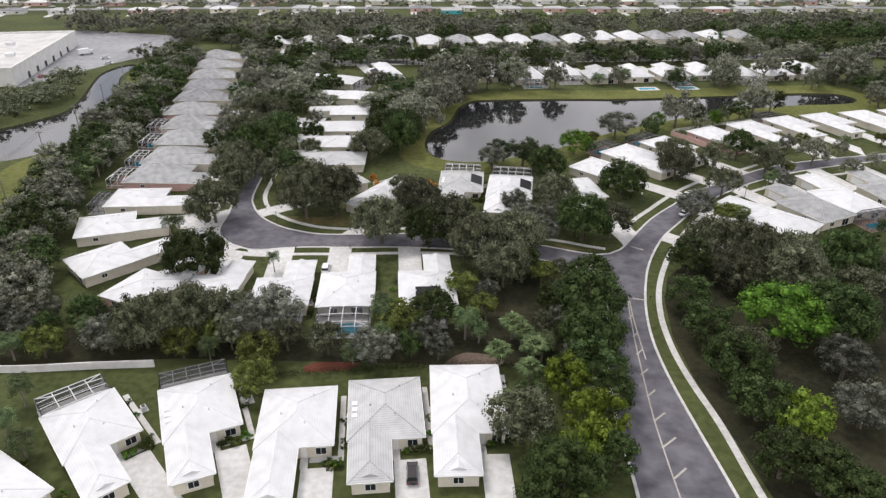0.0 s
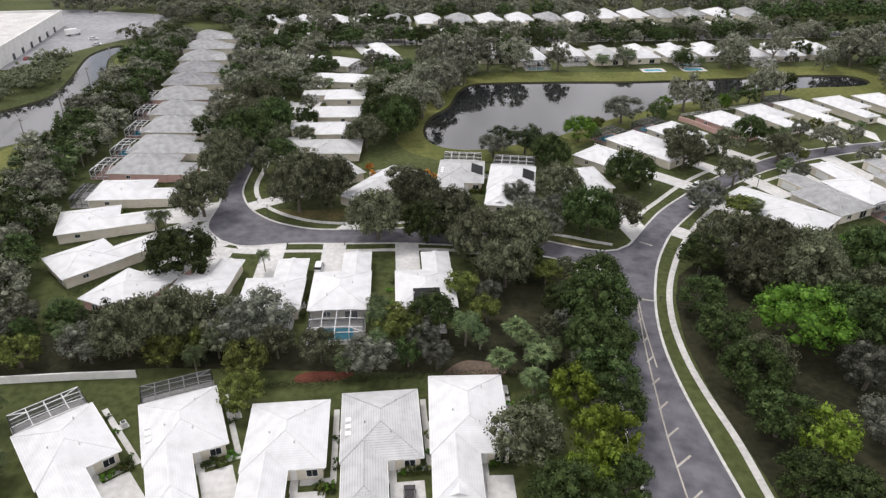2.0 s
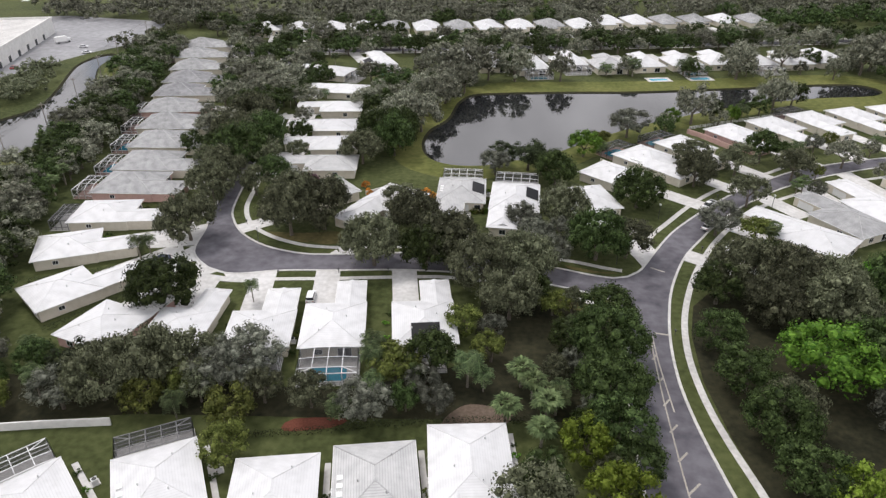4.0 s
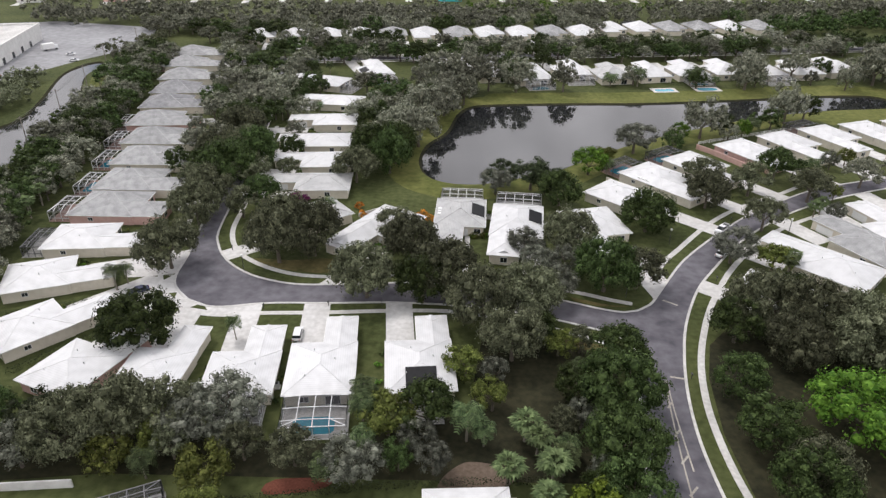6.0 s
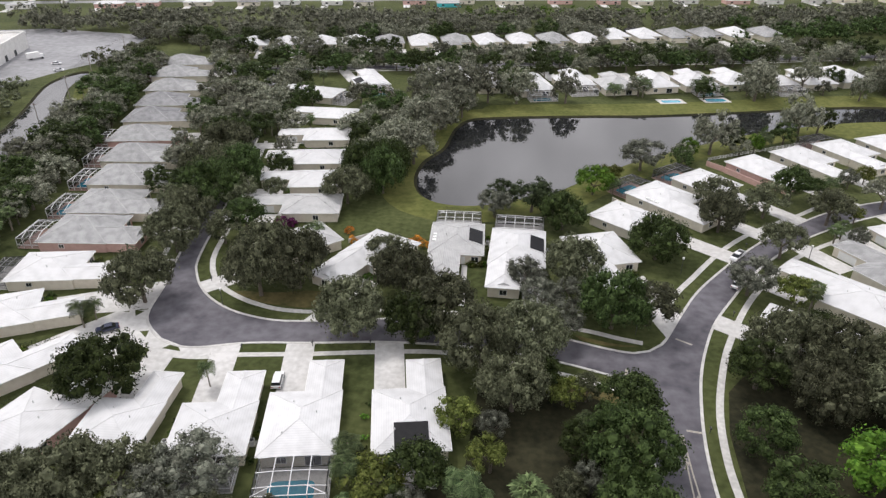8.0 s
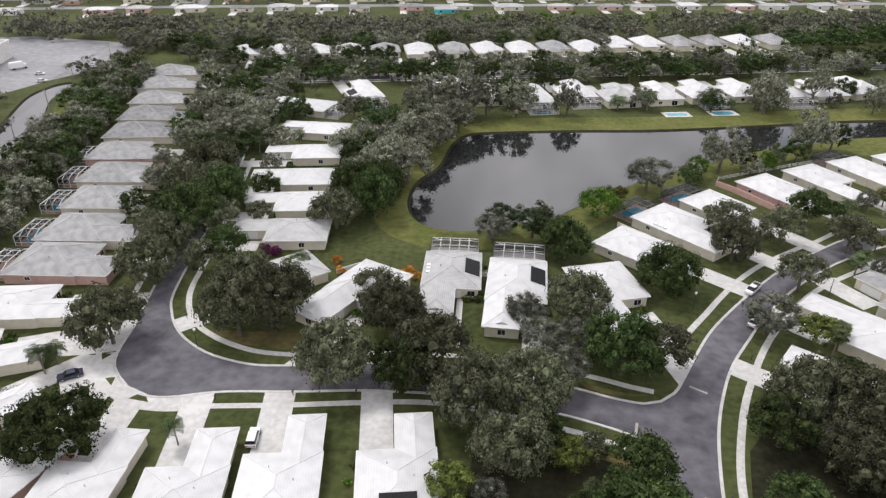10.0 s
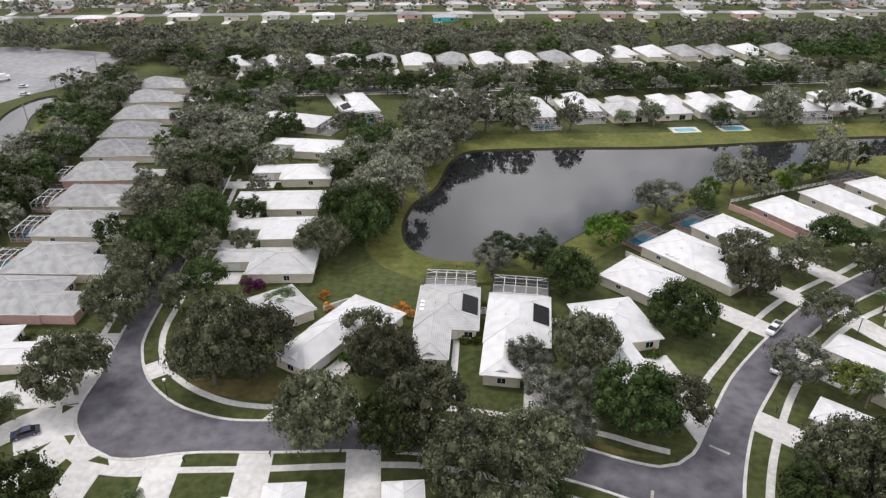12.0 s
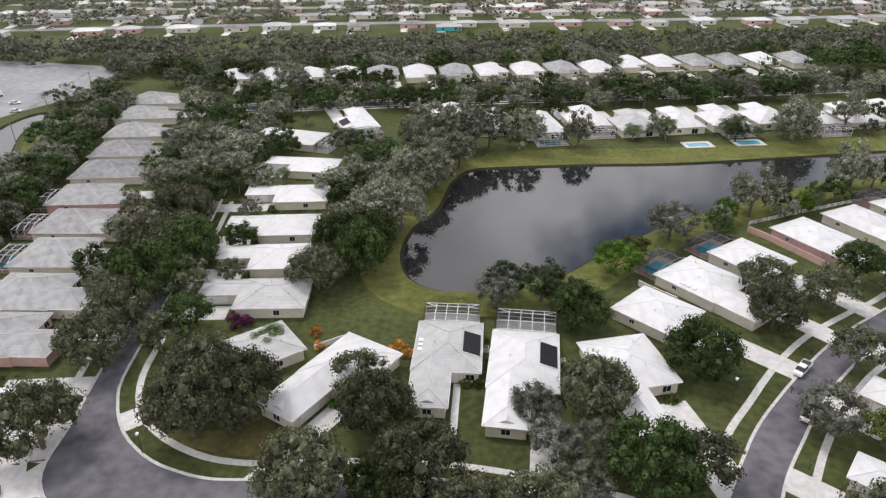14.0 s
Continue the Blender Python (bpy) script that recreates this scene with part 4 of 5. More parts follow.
PHI = (1 + 5 ** 0.5) / 2
ICO_V = np.array([(-1, PHI, 0), (1, PHI, 0), (-1, -PHI, 0), (1, -PHI, 0), (0, -1, PHI), (0, 1, PHI), (0, -1, -PHI), (0, 1, -PHI), (PHI, 0, -1), (PHI, 0, 1), (-PHI, 0, -1), (-PHI, 0, 1)]) / (1 + PHI * PHI) ** 0.5
ICO_F = np.array([(0, 11, 5), (0, 5, 1), (0, 1, 7), (0, 7, 10), (0, 10, 11), (1, 5, 9), (5, 11, 4), (11, 10, 2), (10, 7, 6), (7, 1, 8), (3, 9, 4), (3, 4, 2), (3, 2, 6), (3, 6, 8), (3, 8, 9), (4, 9, 5), (2, 4, 11), (6, 2, 10), (8, 6, 7), (9, 8, 1)])


def core_tris(rng, centres, radii, flat=0.75, fill=0.8):
    """A rough twiggy heart inside each clump, as single triangles."""
    out = []
    for c, r in zip(centres, radii):
        v = ICO_V * (rng.uniform(0.75, 1.15, (12, 1)) * r * fill) * np.array([1, 1, flat]) + np.array(c)
        out.append(v[ICO_F].reshape(-1, 3))
    return np.concatenate(out)


def quads_mesh(name, verts, material, tris=None):
    n = len(verts) // 4
    k = 0 if tris is None else len(tris) // 3
    me = bpy.data.meshes.new(name)
    if k:
        verts = np.concatenate([verts, tris])
    me.vertices.add(len(verts))
    me.vertices.foreach_set("co", verts.astype(np.float32).ravel())
    me.loops.add(len(verts))
    me.loops.foreach_set("vertex_index", np.arange(len(verts), dtype=np.int32))
    me.polygons.add(n + k)
    me.polygons.foreach_set("loop_start", np.concatenate([np.arange(0, n * 4, 4), n * 4 + np.arange(0, k * 3, 3)]).astype(np.int32))
    me.update(calc_edges=True)
    me.validate()
    me.materials.append(material)
    return me


def trunk_mesh(name, rng, height, radius, spread, limbs=5, material=None):
    bm = bmesh.new()

    def taper(a, b, ra, rb, seg=6):
        d = (b - a).normalized()
        s = d.orthogonal().normalized()
        u = d.cross(s)
        va = [bm.verts.new(a + (s * math.cos(k * math.tau / seg) + u * math.sin(k * math.tau / seg)) * ra) for k in range(seg)]
        vb = [bm.verts.new(b + (s * math.cos(k * math.tau / seg) + u * math.sin(k * math.tau / seg)) * rb) for k in range(seg)]
        for k in range(seg):
            bm.faces.new((va[k], va[(k + 1) % seg], vb[(k + 1) % seg], vb[k]))

    top = Vector((rng.uniform(-0.2, 0.2), rng.uniform(-0.2, 0.2), height))
    taper(Vector((0, 0, -0.1)), top, radius * 1.3, radius * 0.85)
    for k in range(limbs):
        a = math.tau * (k + rng.uniform(-0.3, 0.3)) / limbs
        end = top + Vector((math.cos(a) * spread, math.sin(a) * spread, rng.uniform(1.4, 3.2)))
        mid = top.lerp(end, 0.5) + Vector((0, 0, -0.2))
        taper(top - Vector((0, 0, 0.2)), mid, radius * 0.6, radius * 0.4, 5)
        taper(mid, end, radius * 0.4, radius * 0.12, 5)
    me = bpy.data.meshes.new(name)
    bm.to_mesh(me)
    bm.free()
    me.materials.append(material or BARK)
    return me


def crown_centres(rng, n, R, H, base, lump=0.25, top_heavy=0.1):
    """Clump centres in an uneven dome of radius R."""
    out, rad = [], []
    lobes = rng.normal(size=(6, 3))
    lobes /= np.linalg.norm(lobes, axis=1)[:, None]
    for i in range(n):
        d = rng.normal(size=3)
        d[2] = abs(d[2]) * 1.0 - 0.5 + top_heavy
        d /= np.linalg.norm(d)
        k = 1 + lump * np.max(lobes @ d) - lump * 0.6 + rng.uniform(-0.12, 0.08)
        f = (1.0 if i % 5 else rng.uniform(0.35, 0.75)) * 0.82
        out.append((d[0] * R * k * f, d[1] * R * k * f, base + H * 0.38 + d[2] * H * 0.55 * k * f))
        rad.append(R ** 0.75 * 1.45 * rng.uniform(0.19, 0.3))
    return out, rad


def make_tree(name, label, leaf, seed, R=5.0, H=6.5, base=1.8, n=60, per=52, size=0.37, lump=0.28, category="tree", trunk_r=0.3):
    rng = np.random.default_rng(seed)
    cen, rad = crown_centres(rng, n, R, H, base, lump)
    leaves = quads_mesh("crown", leaf_cloud(rng, cen, rad, per, size), leaf, core_tris(rng, cen, rad, fill=0.58))
    if category == "shrub":
        return tagged(new(name, leaves), label, category)
    if label.startswith("far"):
        ob = new(name, trunk_mesh("trunk", rng, base + 0.8, trunk_r, R * 0.55, 3))
        c = new("crown", leaves)
        c.parent = ob
        return tagged(ob, label, category)
    ob = new(name)
    t = new("trunk", trunk_mesh("trunk", rng, base + 0.8, trunk_r, R * 0.55))
    t.parent = ob
    c = new("crown", leaves)
    c.parent = ob
    tagged(ob, label, category)
    return ob


def frond_quads(rng, length, droop, up, a, width, seg=8):
    """One feather frond: a drooping midrib with narrow leaflets on both sides."""
    ca, sa = math.cos(a), math.sin(a)
    out = []

    def rib(f):
        return length * (f - 0.2 * f * f), up * math.sin(f * math.pi * 0.55) * length * 0.5 - droop * f * f * length

    for i in range(seg):
        f = (i + 0.6) / seg
        r0, z0 = rib(f)
        r1, z1 = rib(f + 0.55 / seg)
        w = width * (0.45 + 0.9 * math.sin(math.pi * min(1, 0.15 + f * 0.8))) * rng.uniform(0.85, 1.15)
        for sgn in (-1, 1):
            lag = 0.35 * w
            q = [(r0, 0, z0), (r1, 0, z1), (r1 + lag, sgn * w, z1 - w * 0.5), (r0 + lag, sgn * w, z0 - w * 0.5)]
            out += [(x * ca - y * sa, x * sa + y * ca, z) for x, y, z in q]
        if i:
            rp, zp = rib((i - 0.4) / seg)
            out += [(x * ca - y * sa, x * sa + y * ca, z) for x, y, z in [(rp, -0.05, zp), (rp, 0.05, zp), (r0, 0.04, z0), (r0, -0.04, z0)]]
    return out


def fan_quads(rng, length, up, a):
    """One fan frond: a stalk with narrow blades spread like a hand fan."""
    ca, sa = math.cos(a), math.sin(a)
    base = np.array([length * 0.45 * math.cos(up), 0, length * 0.45 * math.sin(up)])
    ahead = np.array([math.cos(up - 0.35), 0, math.sin(up - 0.35)])
    side = np.array([0, 1.0, 0])
    out = []
    pts = [np.array([0, -0.03, 0]), np.array([0, 0.03, 0]), base + side * 0.03, base - side * 0.03]
    for k in range(7):
        b = (k - 3) * 0.42
        tip_dir = ahead * math.cos(b) + side * math.sin(b)
        ll = length * 0.55 * (1 - 0.12 * abs(k - 3)) * rng.uniform(0.85, 1.1)
        tip = base + tip_dir * ll - np.array([0, 0, ll * 0.3])
        mid = base + tip_dir * ll * 0.55
        wd = np.array([-math.sin(b) * ahead[0], math.cos(b), -math.sin(b) * ahead[2]]) * ll * 0.15
        pts += [base, mid - wd, tip, mid + wd]
    for x, y, z in pts:
        out.append((x * ca - y * sa, x * sa + y * ca, z))
    return out


def make_palm(name, label, seed, height, n, length, leaf, fan=False):
    rng = np.random.default_rng(seed)
    ob = new(name)
    t = new("trunk", trunk_mesh("trunk", rng, height, 0.17, 0.1, 0, PALM_BARK))
    t.parent = ob
    v = []
    for k in range(n):
        a = k * 2.399 + rng.uniform(-0.2, 0.2)
        f = k / n
        up = 1.3 - 1.9 * f
        if fan:
            q = fan_quads(rng, length * rng.uniform(0.6, 0.8), 1.35 - 2.1 * f + rng.uniform(-0.2, 0.2), a)
        else:
            q = frond_quads(rng, length, 0.35 + 0.35 * f, up, a, 0.62)
        v += [(x, y, z + height) for x, y, z in q]
    c = new("crown", quads_mesh("crown", np.array(v), leaf))
    c.parent = ob
    tagged(ob, label, "palm tree")
    return ob


PARK = pose(0, 0, 0)
KINDS = {
    "oak": [make_tree("oak_tree", "broad live oak with dark grey-green leaves", OAK_LEAF, s, 5, 6.8, 2.0, 56, 72, 0.38) for s in (1, 2, 3, 4, 5)],
    "dense": [make_tree("shade_tree", "dense rounded tree with dark green leaves", DENSE_LEAF, s, 5, 7.5, 1.6, 58, 72, 0.37, 0.16) for s in (11, 12, 13)],
    "big_oak": [make_tree("oak_tree", "wide live oak with dark grey-green leaves", OAK_LEAF, s, 7.5, 6.8, 2.0, 96, 80, 0.42, 0.3, trunk_r=0.4) for s in (6, 7, 8)],
    "big_dense": [make_tree("shade_tree", "wide dense tree with dark green leaves", DENSE_LEAF, s, 7.5, 7.5, 1.6, 96, 80, 0.4, 0.18, trunk_r=0.4) for s in (14, 15)],
    "dark": [make_tree("shade_tree", "tall tree with dark green leaves", DARK_LEAF, s, 4.5, 8.0, 2.0, 52, 58, 0.4, 0.4) for s in (21, 22)],
    "grey": [make_tree("feathery_tree", "thin feathery tree with grey-green leaves", GREY_LEAF, s, 5, 6.5, 2.0, 64, 66, 0.31, 0.4) for s in (31, 32)],
    "bright": [make_tree("bright_tree", "rounded tree with bright green leaves", BRIGHT_LEAF, s, 5, 7.5, 1.8, 58, 62, 0.4, 0.22) for s in (41, 42)],
    "lime": [make_tree("young_tree", "small tree with yellow-green young leaves", LIME_LEAF, s, 5, 8.0, 1.6, 50, 40, 0.55, 0.45) for s in (51, 52)],
    "olive": [make_tree("olive_tree", "small tree with yellowish olive leaves", OLIVE_LEAF, s, 5, 6.5, 1.8, 52, 36, 0.5, 0.4) for s in (61, 62)],
    "palm": [make_palm("palm_tree", "feather palm with drooping fronds", s, h, 22, 3.0, PALM_LEAF) for s, h in ((71, 6.0), (72, 7.5), (73, 5.0))],
    "sabal": [make_palm("sabal_palm", "cabbage palm with a round pale green head", s, h, 34, 3.4, SABAL_LEAF, True) for s, h in ((81, 5.5), (82, 7.0))],
    "far": [make_tree("oak_tree", "far broad oak with leaf colour paled as by haze", HAZED_LEAF, s, 5, 7.0, 1.5, 46, 34, 0.46, 0.3) for s in (91, 92, 93, 94)],
    "fardense": [make_tree("shade_tree", "far rounded tree with green leaves", DENSE_LEAF, s, 5, 7.5, 1.5, 46, 34, 0.46, 0.25) for s in (95, 96)],
    "bush": [make_tree("bush", "clipped round green garden shrub", l, s, 1.0, 1.5, -0.25, 9, 22, 0.28, 0.2, "shrub", 0.05) for s, l in ((101, DENSE_LEAF), (102, OLIVE_LEAF), (103, BRIGHT_LEAF))],
    "croton": [make_tree("croton_shrub", "small orange-leaved garden shrub", ORANGE_LEAF, s, 1.0, 1.7, 0.0, 12, 26, 0.26, 0.3, "shrub", 0.05) for s in (111,)],
    "purple": [make_tree("bougainvillea", "purple flowering garden shrub", PURPLE_LEAF, s, 1.0, 1.5, 0.0, 12, 30, 0.24, 0.3, "shrub", 0.05) for s in (121,)],
}
USED = set()
trng = random.Random(7)
PLACED = []


def plant(kind, x, y, r, tall=1.0):
    """One tree of a kind with crown radius r."""
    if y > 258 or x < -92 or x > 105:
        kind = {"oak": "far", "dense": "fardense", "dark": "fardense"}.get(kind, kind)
    if kind in ("oak", "dense") and r > 6.2:
        kind = "big_" + kind
    i = trng.randrange(len(KINDS[kind]))
    base = KINDS[kind][i]
    unit = {"palm": 3.0, "sabal": 2.4, "bush": 1.0, "croton": 1.0, "purple": 1.0, "dark": 4.5, "big_oak": 7.5, "big_dense": 7.5}.get(kind, 5.0)
    s = r / unit
    s_h = r / 5.0
    hs = s if kind in ("bush", "croton", "purple") else (0.6 * s_h + 0.45) * tall
    m = pose(x, y, 0, 0, 0, trng.uniform(0, 360)) @ Matrix.Diagonal((s, s, hs, 1))
    PLACED.append((x, y, r))
    if (kind, i) not in USED:
        USED.add((kind, i))
        base.matrix_world = m
        return base
    return copy_scaled(base, m)


def copy_scaled(base, m):
    made = copy_thing(base, pose(0, 0, 0))
    made.matrix_basis = m
    return made


def plant_big(kind, x, y, r):
    """A wide crown stands as two or three trees grown together."""
    if r <= 9:
        return plant(kind, x, y, r, 1.1)
    a = trng.uniform(0, math.tau)
    for k in range(3):
        plant(kind, x + math.cos(a + k * 2.1) * r * 0.45, y + math.sin(a + k * 2.1) * r * 0.45, r * 0.66, 1.25 if x > -60 else 1.05)


DENSE_AT = [(-69.9, 141.1, 8.0), (25.6, 141.3, 6.0), (24.2, 129.4, 8.0), (23.2, 116.5, 7.3), (42.6, 201.8, 7.5), (20.2, 216.7, 6.5), (51.7, 152.6, 6.0), (23.2, 107.5, 5.8), (24.3, 99.5, 4.8), (14.3, 77.8, 6.5), (23.3, 83.6, 4.0), (47.4, 135.9, 5.0), (48.9, 122.9, 6.0), (50, 110, 6.4), (51.1, 99, 5.6), (75.5, 127.4, 8.4), (50.2, 85.2, 5.2), (55.2, 82.1, 5.3), (58.3, 77.1, 5.1), (10.2, 73.8, 3.7)]
OAK_AT = [(-49, 181.3, 11.5), (-77.2, 172, 7.5), (-79.6, 195.5, 7), (-79.8, 221.7, 9), (-27.4, 163.1, 7.8), (-19.2, 180.6, 6.8), (-9.5, 165.7, 8.0), (-14.5, 161.8, 6.5), (-0.6, 154.7, 7.8), (8.3, 157.4, 7.8), (5.3, 142.7, 6.6), (27.1, 170.3, 7.8), (34.9, 172.1, 6.2), (20.2, 188.6, 7), (-24.1, 189.6, 5.5), (-34.5, 241, 11), (-31, 263, 12), (-23, 294, 11.5), (-16.5, 314, 10), (8.2, 350.4, 9)]
OAK_AT2 = [(64.7, 232.7, 6.0), (62.9, 218.7, 6.5), (78.1, 228.6, 6.0), (89.5, 240.5, 6.2), (94.5, 225.5, 6.2), (74.6, 205, 5.5), (115.2, 238, 6), (123, 304, 6), (-68.5, 111.2, 6.5), (-62.3, 115, 7.2), (-55.2, 117.9, 6.0), (-9.8, 122.1, 5.4), (58.5, 159.4, 7.5), (68.3, 156.2, 7.5), (76.1, 153.1, 7.5), (66.3, 163.1, 5.5), (8.3, 89.8, 6.0), (79.1, 155, 5.5), (74.3, 145.2, 7.5), (87.9, 151.9, 8), (53, 112.9, 5.4)]
OAK_AT3 = [(87, 140, 6.0), (-105.9, 126.9, 7), (-122.2, 159.1, 7.0), (-129.4, 179, 7.0), (-81, 208.3, 7), (-84.2, 239.8, 11), (-90.1, 272.7, 11), (-92.3, 294, 11), (-87.9, 310.4, 8), (-98.2, 323.4, 11), (-104.3, 341.5, 9), (-87.6, 256.8, 9), (-69, 201, 4.6), (-73, 222.5, 6), (-77.4, 237.8, 8), (-93.8, 247.6, 7.5)]
for n, (x, y, r) in enumerate(OAK_AT + OAK_AT2 + OAK_AT3):
    plant_big("dense" if n % 4 == 3 else "oak", x, y, r)
SHORE_AT = [(-8, 330, 8), (-15, 333, 9), (-22.2, 331.9, 9), (-2, 335, 7), (10.3, 334.5, 7.5), (31.3, 337, 6.5), (114, 348, 9), (119.6, 361, 7), (141, 367, 7), (176.4, 361.5, 9), (185.1, 370.6, 9), (160, 352, 5), (76.7, 279.4, 7.5), (114.6, 301.1, 8)]
for x, y, r in SHORE_AT:
    plant("oak", x, y, r, 1.5)
for x, y, r in DENSE_AT:
    plant("dense", x, y, r)
for x, y, r in [(-44, 121, 6.5), (9.4, 184.9, 4.8), (49.5, 262, 7.5), (1.7, 222.8, 4.8), (60.7, 186.3, 6.2), (15.2, 165.2, 5), (19.2, 174.9, 5.2), (12.3, 176.1, 4.6), (68.9, 98.7, 6), (71.7, 112.6, 5.6), (-49.1, 116.8, 5.5)]:
    plant("grey", x, y, r)
for x, y, r in [(64.2, 125.6, 8.8), (31.6, 241, 5.6), (89.7, 161.7, 3.7)]:
    plant("bright", x, y, r)
for x, y, r in [(56.6, 94, 4.6), (17.3, 102.6, 4.0), (20.8, 91.6, 5.2), (18.3, 84.7, 4.0)]:
    plant("lime", x, y, r, 1.15)
for x, y, r in [(-44.1, 106.7, 4.8), (-3.7, 136.9, 4.2), (-41.2, 98.6, 4.0), (70, 183.7, 4.6), (38.6, 250.1, 4)]:
    plant("olive", x, y, r)
for x, y, r in [(12.3, 227.2, 5.8), (3.2, 228.8, 4.2), (-75.5, 115.3, 4.5), (16.4, 223.4, 4.5)]:
    plant("dark", x, y, r)
for x, y, r in [(-85.6, 161.3, 2.7), (-84.5, 164.3, 2.5), (-51.7, 144.8, 2.0), (-21.8, 128.3, 3.2), (-21.3, 123.3, 3), (-19.8, 115.3, 2.7), (-2.8, 119.9, 3.5), (0.2, 118.9, 2.5), (-24.9, 109.4, 3.0), (37.6, 241.7, 2.6), (104.5, 248.5, 3.4), (-46.6, 201.7, 3.4), (-45.6, 204.6, 3.2), (53.8, 348.4, 4.6), (66.3, 349.4, 4.6), (90.9, 353.5, 5), (94, 354.5, 4.6), (96.3, 284.4, 4.0), (-93.2, 104.6, 3.4), (-82.2, 91.3, 2.9), (-74.2, 79.1, 3.0), (-79.3, 82.2, 3), (-115.8, 138.1, 2.6)]:
    plant("palm", x, y, r)
for x, y, r in [(7.2, 120.7, 3.4), (9.2, 117.7, 3.2), (11.2, 110.7, 3.4), (4.2, 110.8, 3.2), (13.2, 113.7, 3), (10.2, 105.7, 3), (-129.3, 203.4, 2.8), (-130.5, 199.6, 2.7), (72, 179.7, 2.5), (73.9, 182.6, 2.4), (91.8, 214.3, 2.6), (94.7, 217, 2.6)]:
    plant("sabal", x, y, r)
for x, y in [(-35.7, 204.4), (-20, 204.1), (-18.5, 206), (-16.5, 203), (-37.6, 209.3)]:
    plant("croton", x, y, 1.3)
plant("purple", -56.3, 211.6, 2.2)
plant("purple", -54.3, 212.6, 1.6)


def blocked(x, y, r, gap=0.5):
    if any(inside((x, y), f) for f in FOOTPRINTS) or inside((x, y), LAKE) or inside((x, y), CANAL) or inside((x, y), ASPHALT_LOOP):
        return True
    for line in NEAR_LINES:
        for p in line[::2]:
            if (p.x - x) ** 2 + (p.y - y) ** 2 < (2.4 + gap) ** 2:
                return True
    return False


NEAR_LINES = WALKS + [FARST]
FOOTPRINTS.append([(-37, 112), (-20, 113), (-22, 128), (-37, 127)])   # open yard behind the pool enclosure
FOOTPRINTS.append([(2, 124), (15, 122), (17, 141), (4, 140)])   # shaded open garden


def scatter(loop, n, kinds, r0, r1, seed, spread=0.7, tries=12, dense_ok=False):
    """Trees strewn over a stretch of land, off the houses, streets and water."""
    rng = random.Random(seed)
    xs, ys = [p[0] for p in loop], [p[1] for p in loop]
    done = 0
    for _ in range(n * tries):
        if done >= n:
            break
        x, y, r = rng.uniform(min(xs), max(xs)), rng.uniform(min(ys), max(ys)), rng.uniform(r0, r1)
        if not inside((x, y), loop) or blocked(x, y, r):
            continue
        if any((px - x) ** 2 + (py - y) ** 2 < ((pr + r) * spread) ** 2 for px, py, pr in PLACED[-600:]):
            continue
        kind = rng.choice(kinds)
        plant(kind, x, y, min(r, 2.7) if kind in ("palm", "sabal") else r)
        done += 1


# wood east of the road
scatter([(56.5, 60.2), (55, 107.9), (58.6, 147.5), (82, 156.9), (101.3, 161.5), (90, 135), (74.7, 107.6), (63.1, 87.9), (59.4, 60.1)], 9, ["dense", "dark", "oak", "dark"], 5.0, 7.0, 1, 0.88)
# belt between the south row and the bend
scatter([(-114.9, 100.9), (-63.5, 107), (25.2, 111.5), (25.1, 148.2), (1.3, 148.7), (-1.7, 125.9), (-24.8, 118.4), (-93.8, 122.6)], 46, ["oak", "dense", "oak", "grey", "olive", "palm"], 2.5, 5.0, 2, 0.55)
# between the villas near the road
scatter([(7.2, 68.8), (25.3, 68.6), (25.2, 110.5), (11.2, 110.7)], 4, ["oak", "dense"], 3.0, 4.5, 3, 0.55)
# belt along the canal
scatter([(-110.5, 110.9), (-124.3, 131.2), (-145, 195.9), (-155, 253.7), (-172, 323.7), (-190, 387), (-167.7, 386.3), (-145.1, 295.5), (-137.1, 253.3), (-127.4, 200.5), (-125.3, 180.9), (-100, 120.7)], 210, ["oak", "fardense", "far", "palm", "oak", "sabal", "dense"], 3.5, 6.8, 4, 0.34, 30)
# palms on the canal lawn
for x, y, r in [(-156, 231.9, 2.4), (-164.1, 270, 2.4), (-166.3, 283.1, 2.2), (-170.4, 299.9, 2.4), (-178.9, 324, 2.4), (-184.9, 338.6, 2.2), (-187.3, 347.8, 2.4)]:
    plant("sabal", x + 3, y, r)
# street trees between the rows
scatter([(-105.4, 200), (-109.2, 257.4), (-124.4, 322.3), (-136.3, 380.8), (-83.8, 383.4), (-68.3, 320.7), (-61.2, 213.7), (-67.6, 194.4)], 60, ["oak", "oak", "dense", "palm"], 3.5, 6.5, 5, 0.5)
scatter([(-44.4, 213.3), (-52.6, 293), (-56.6, 329.3), (-27.9, 332.9), (-18.7, 310.2), (-27, 260), (-29.3, 236.7), (-37.5, 213.2)], 18, ["oak", "dense"], 4.5, 7.0, 6, 0.5)
# along the eastern street
scatter([(58.1, 211.2), (72.8, 196.3), (171.5, 252.4), (170.7, 273.4), (95.9, 254.2), (63.7, 227.1)], 18, ["oak", "dense", "grey", "olive", "palm"], 2.2, 3.8, 7, 0.8)
scatter([(48.1, 260.9), (74.6, 282.2), (122.9, 307.9), (132.4, 304.1), (86, 278.3), (57.7, 255.2)], 10, ["oak", "dark", "bright"], 3.0, 5.0, 8, 0.6)
scatter([(82, 152), (116.4, 180.8), (182.8, 203.8), (184.4, 145), (146, 145.8)], 24, ["oak", "dense", "grey"], 4.0, 6.0, 9, 0.55)
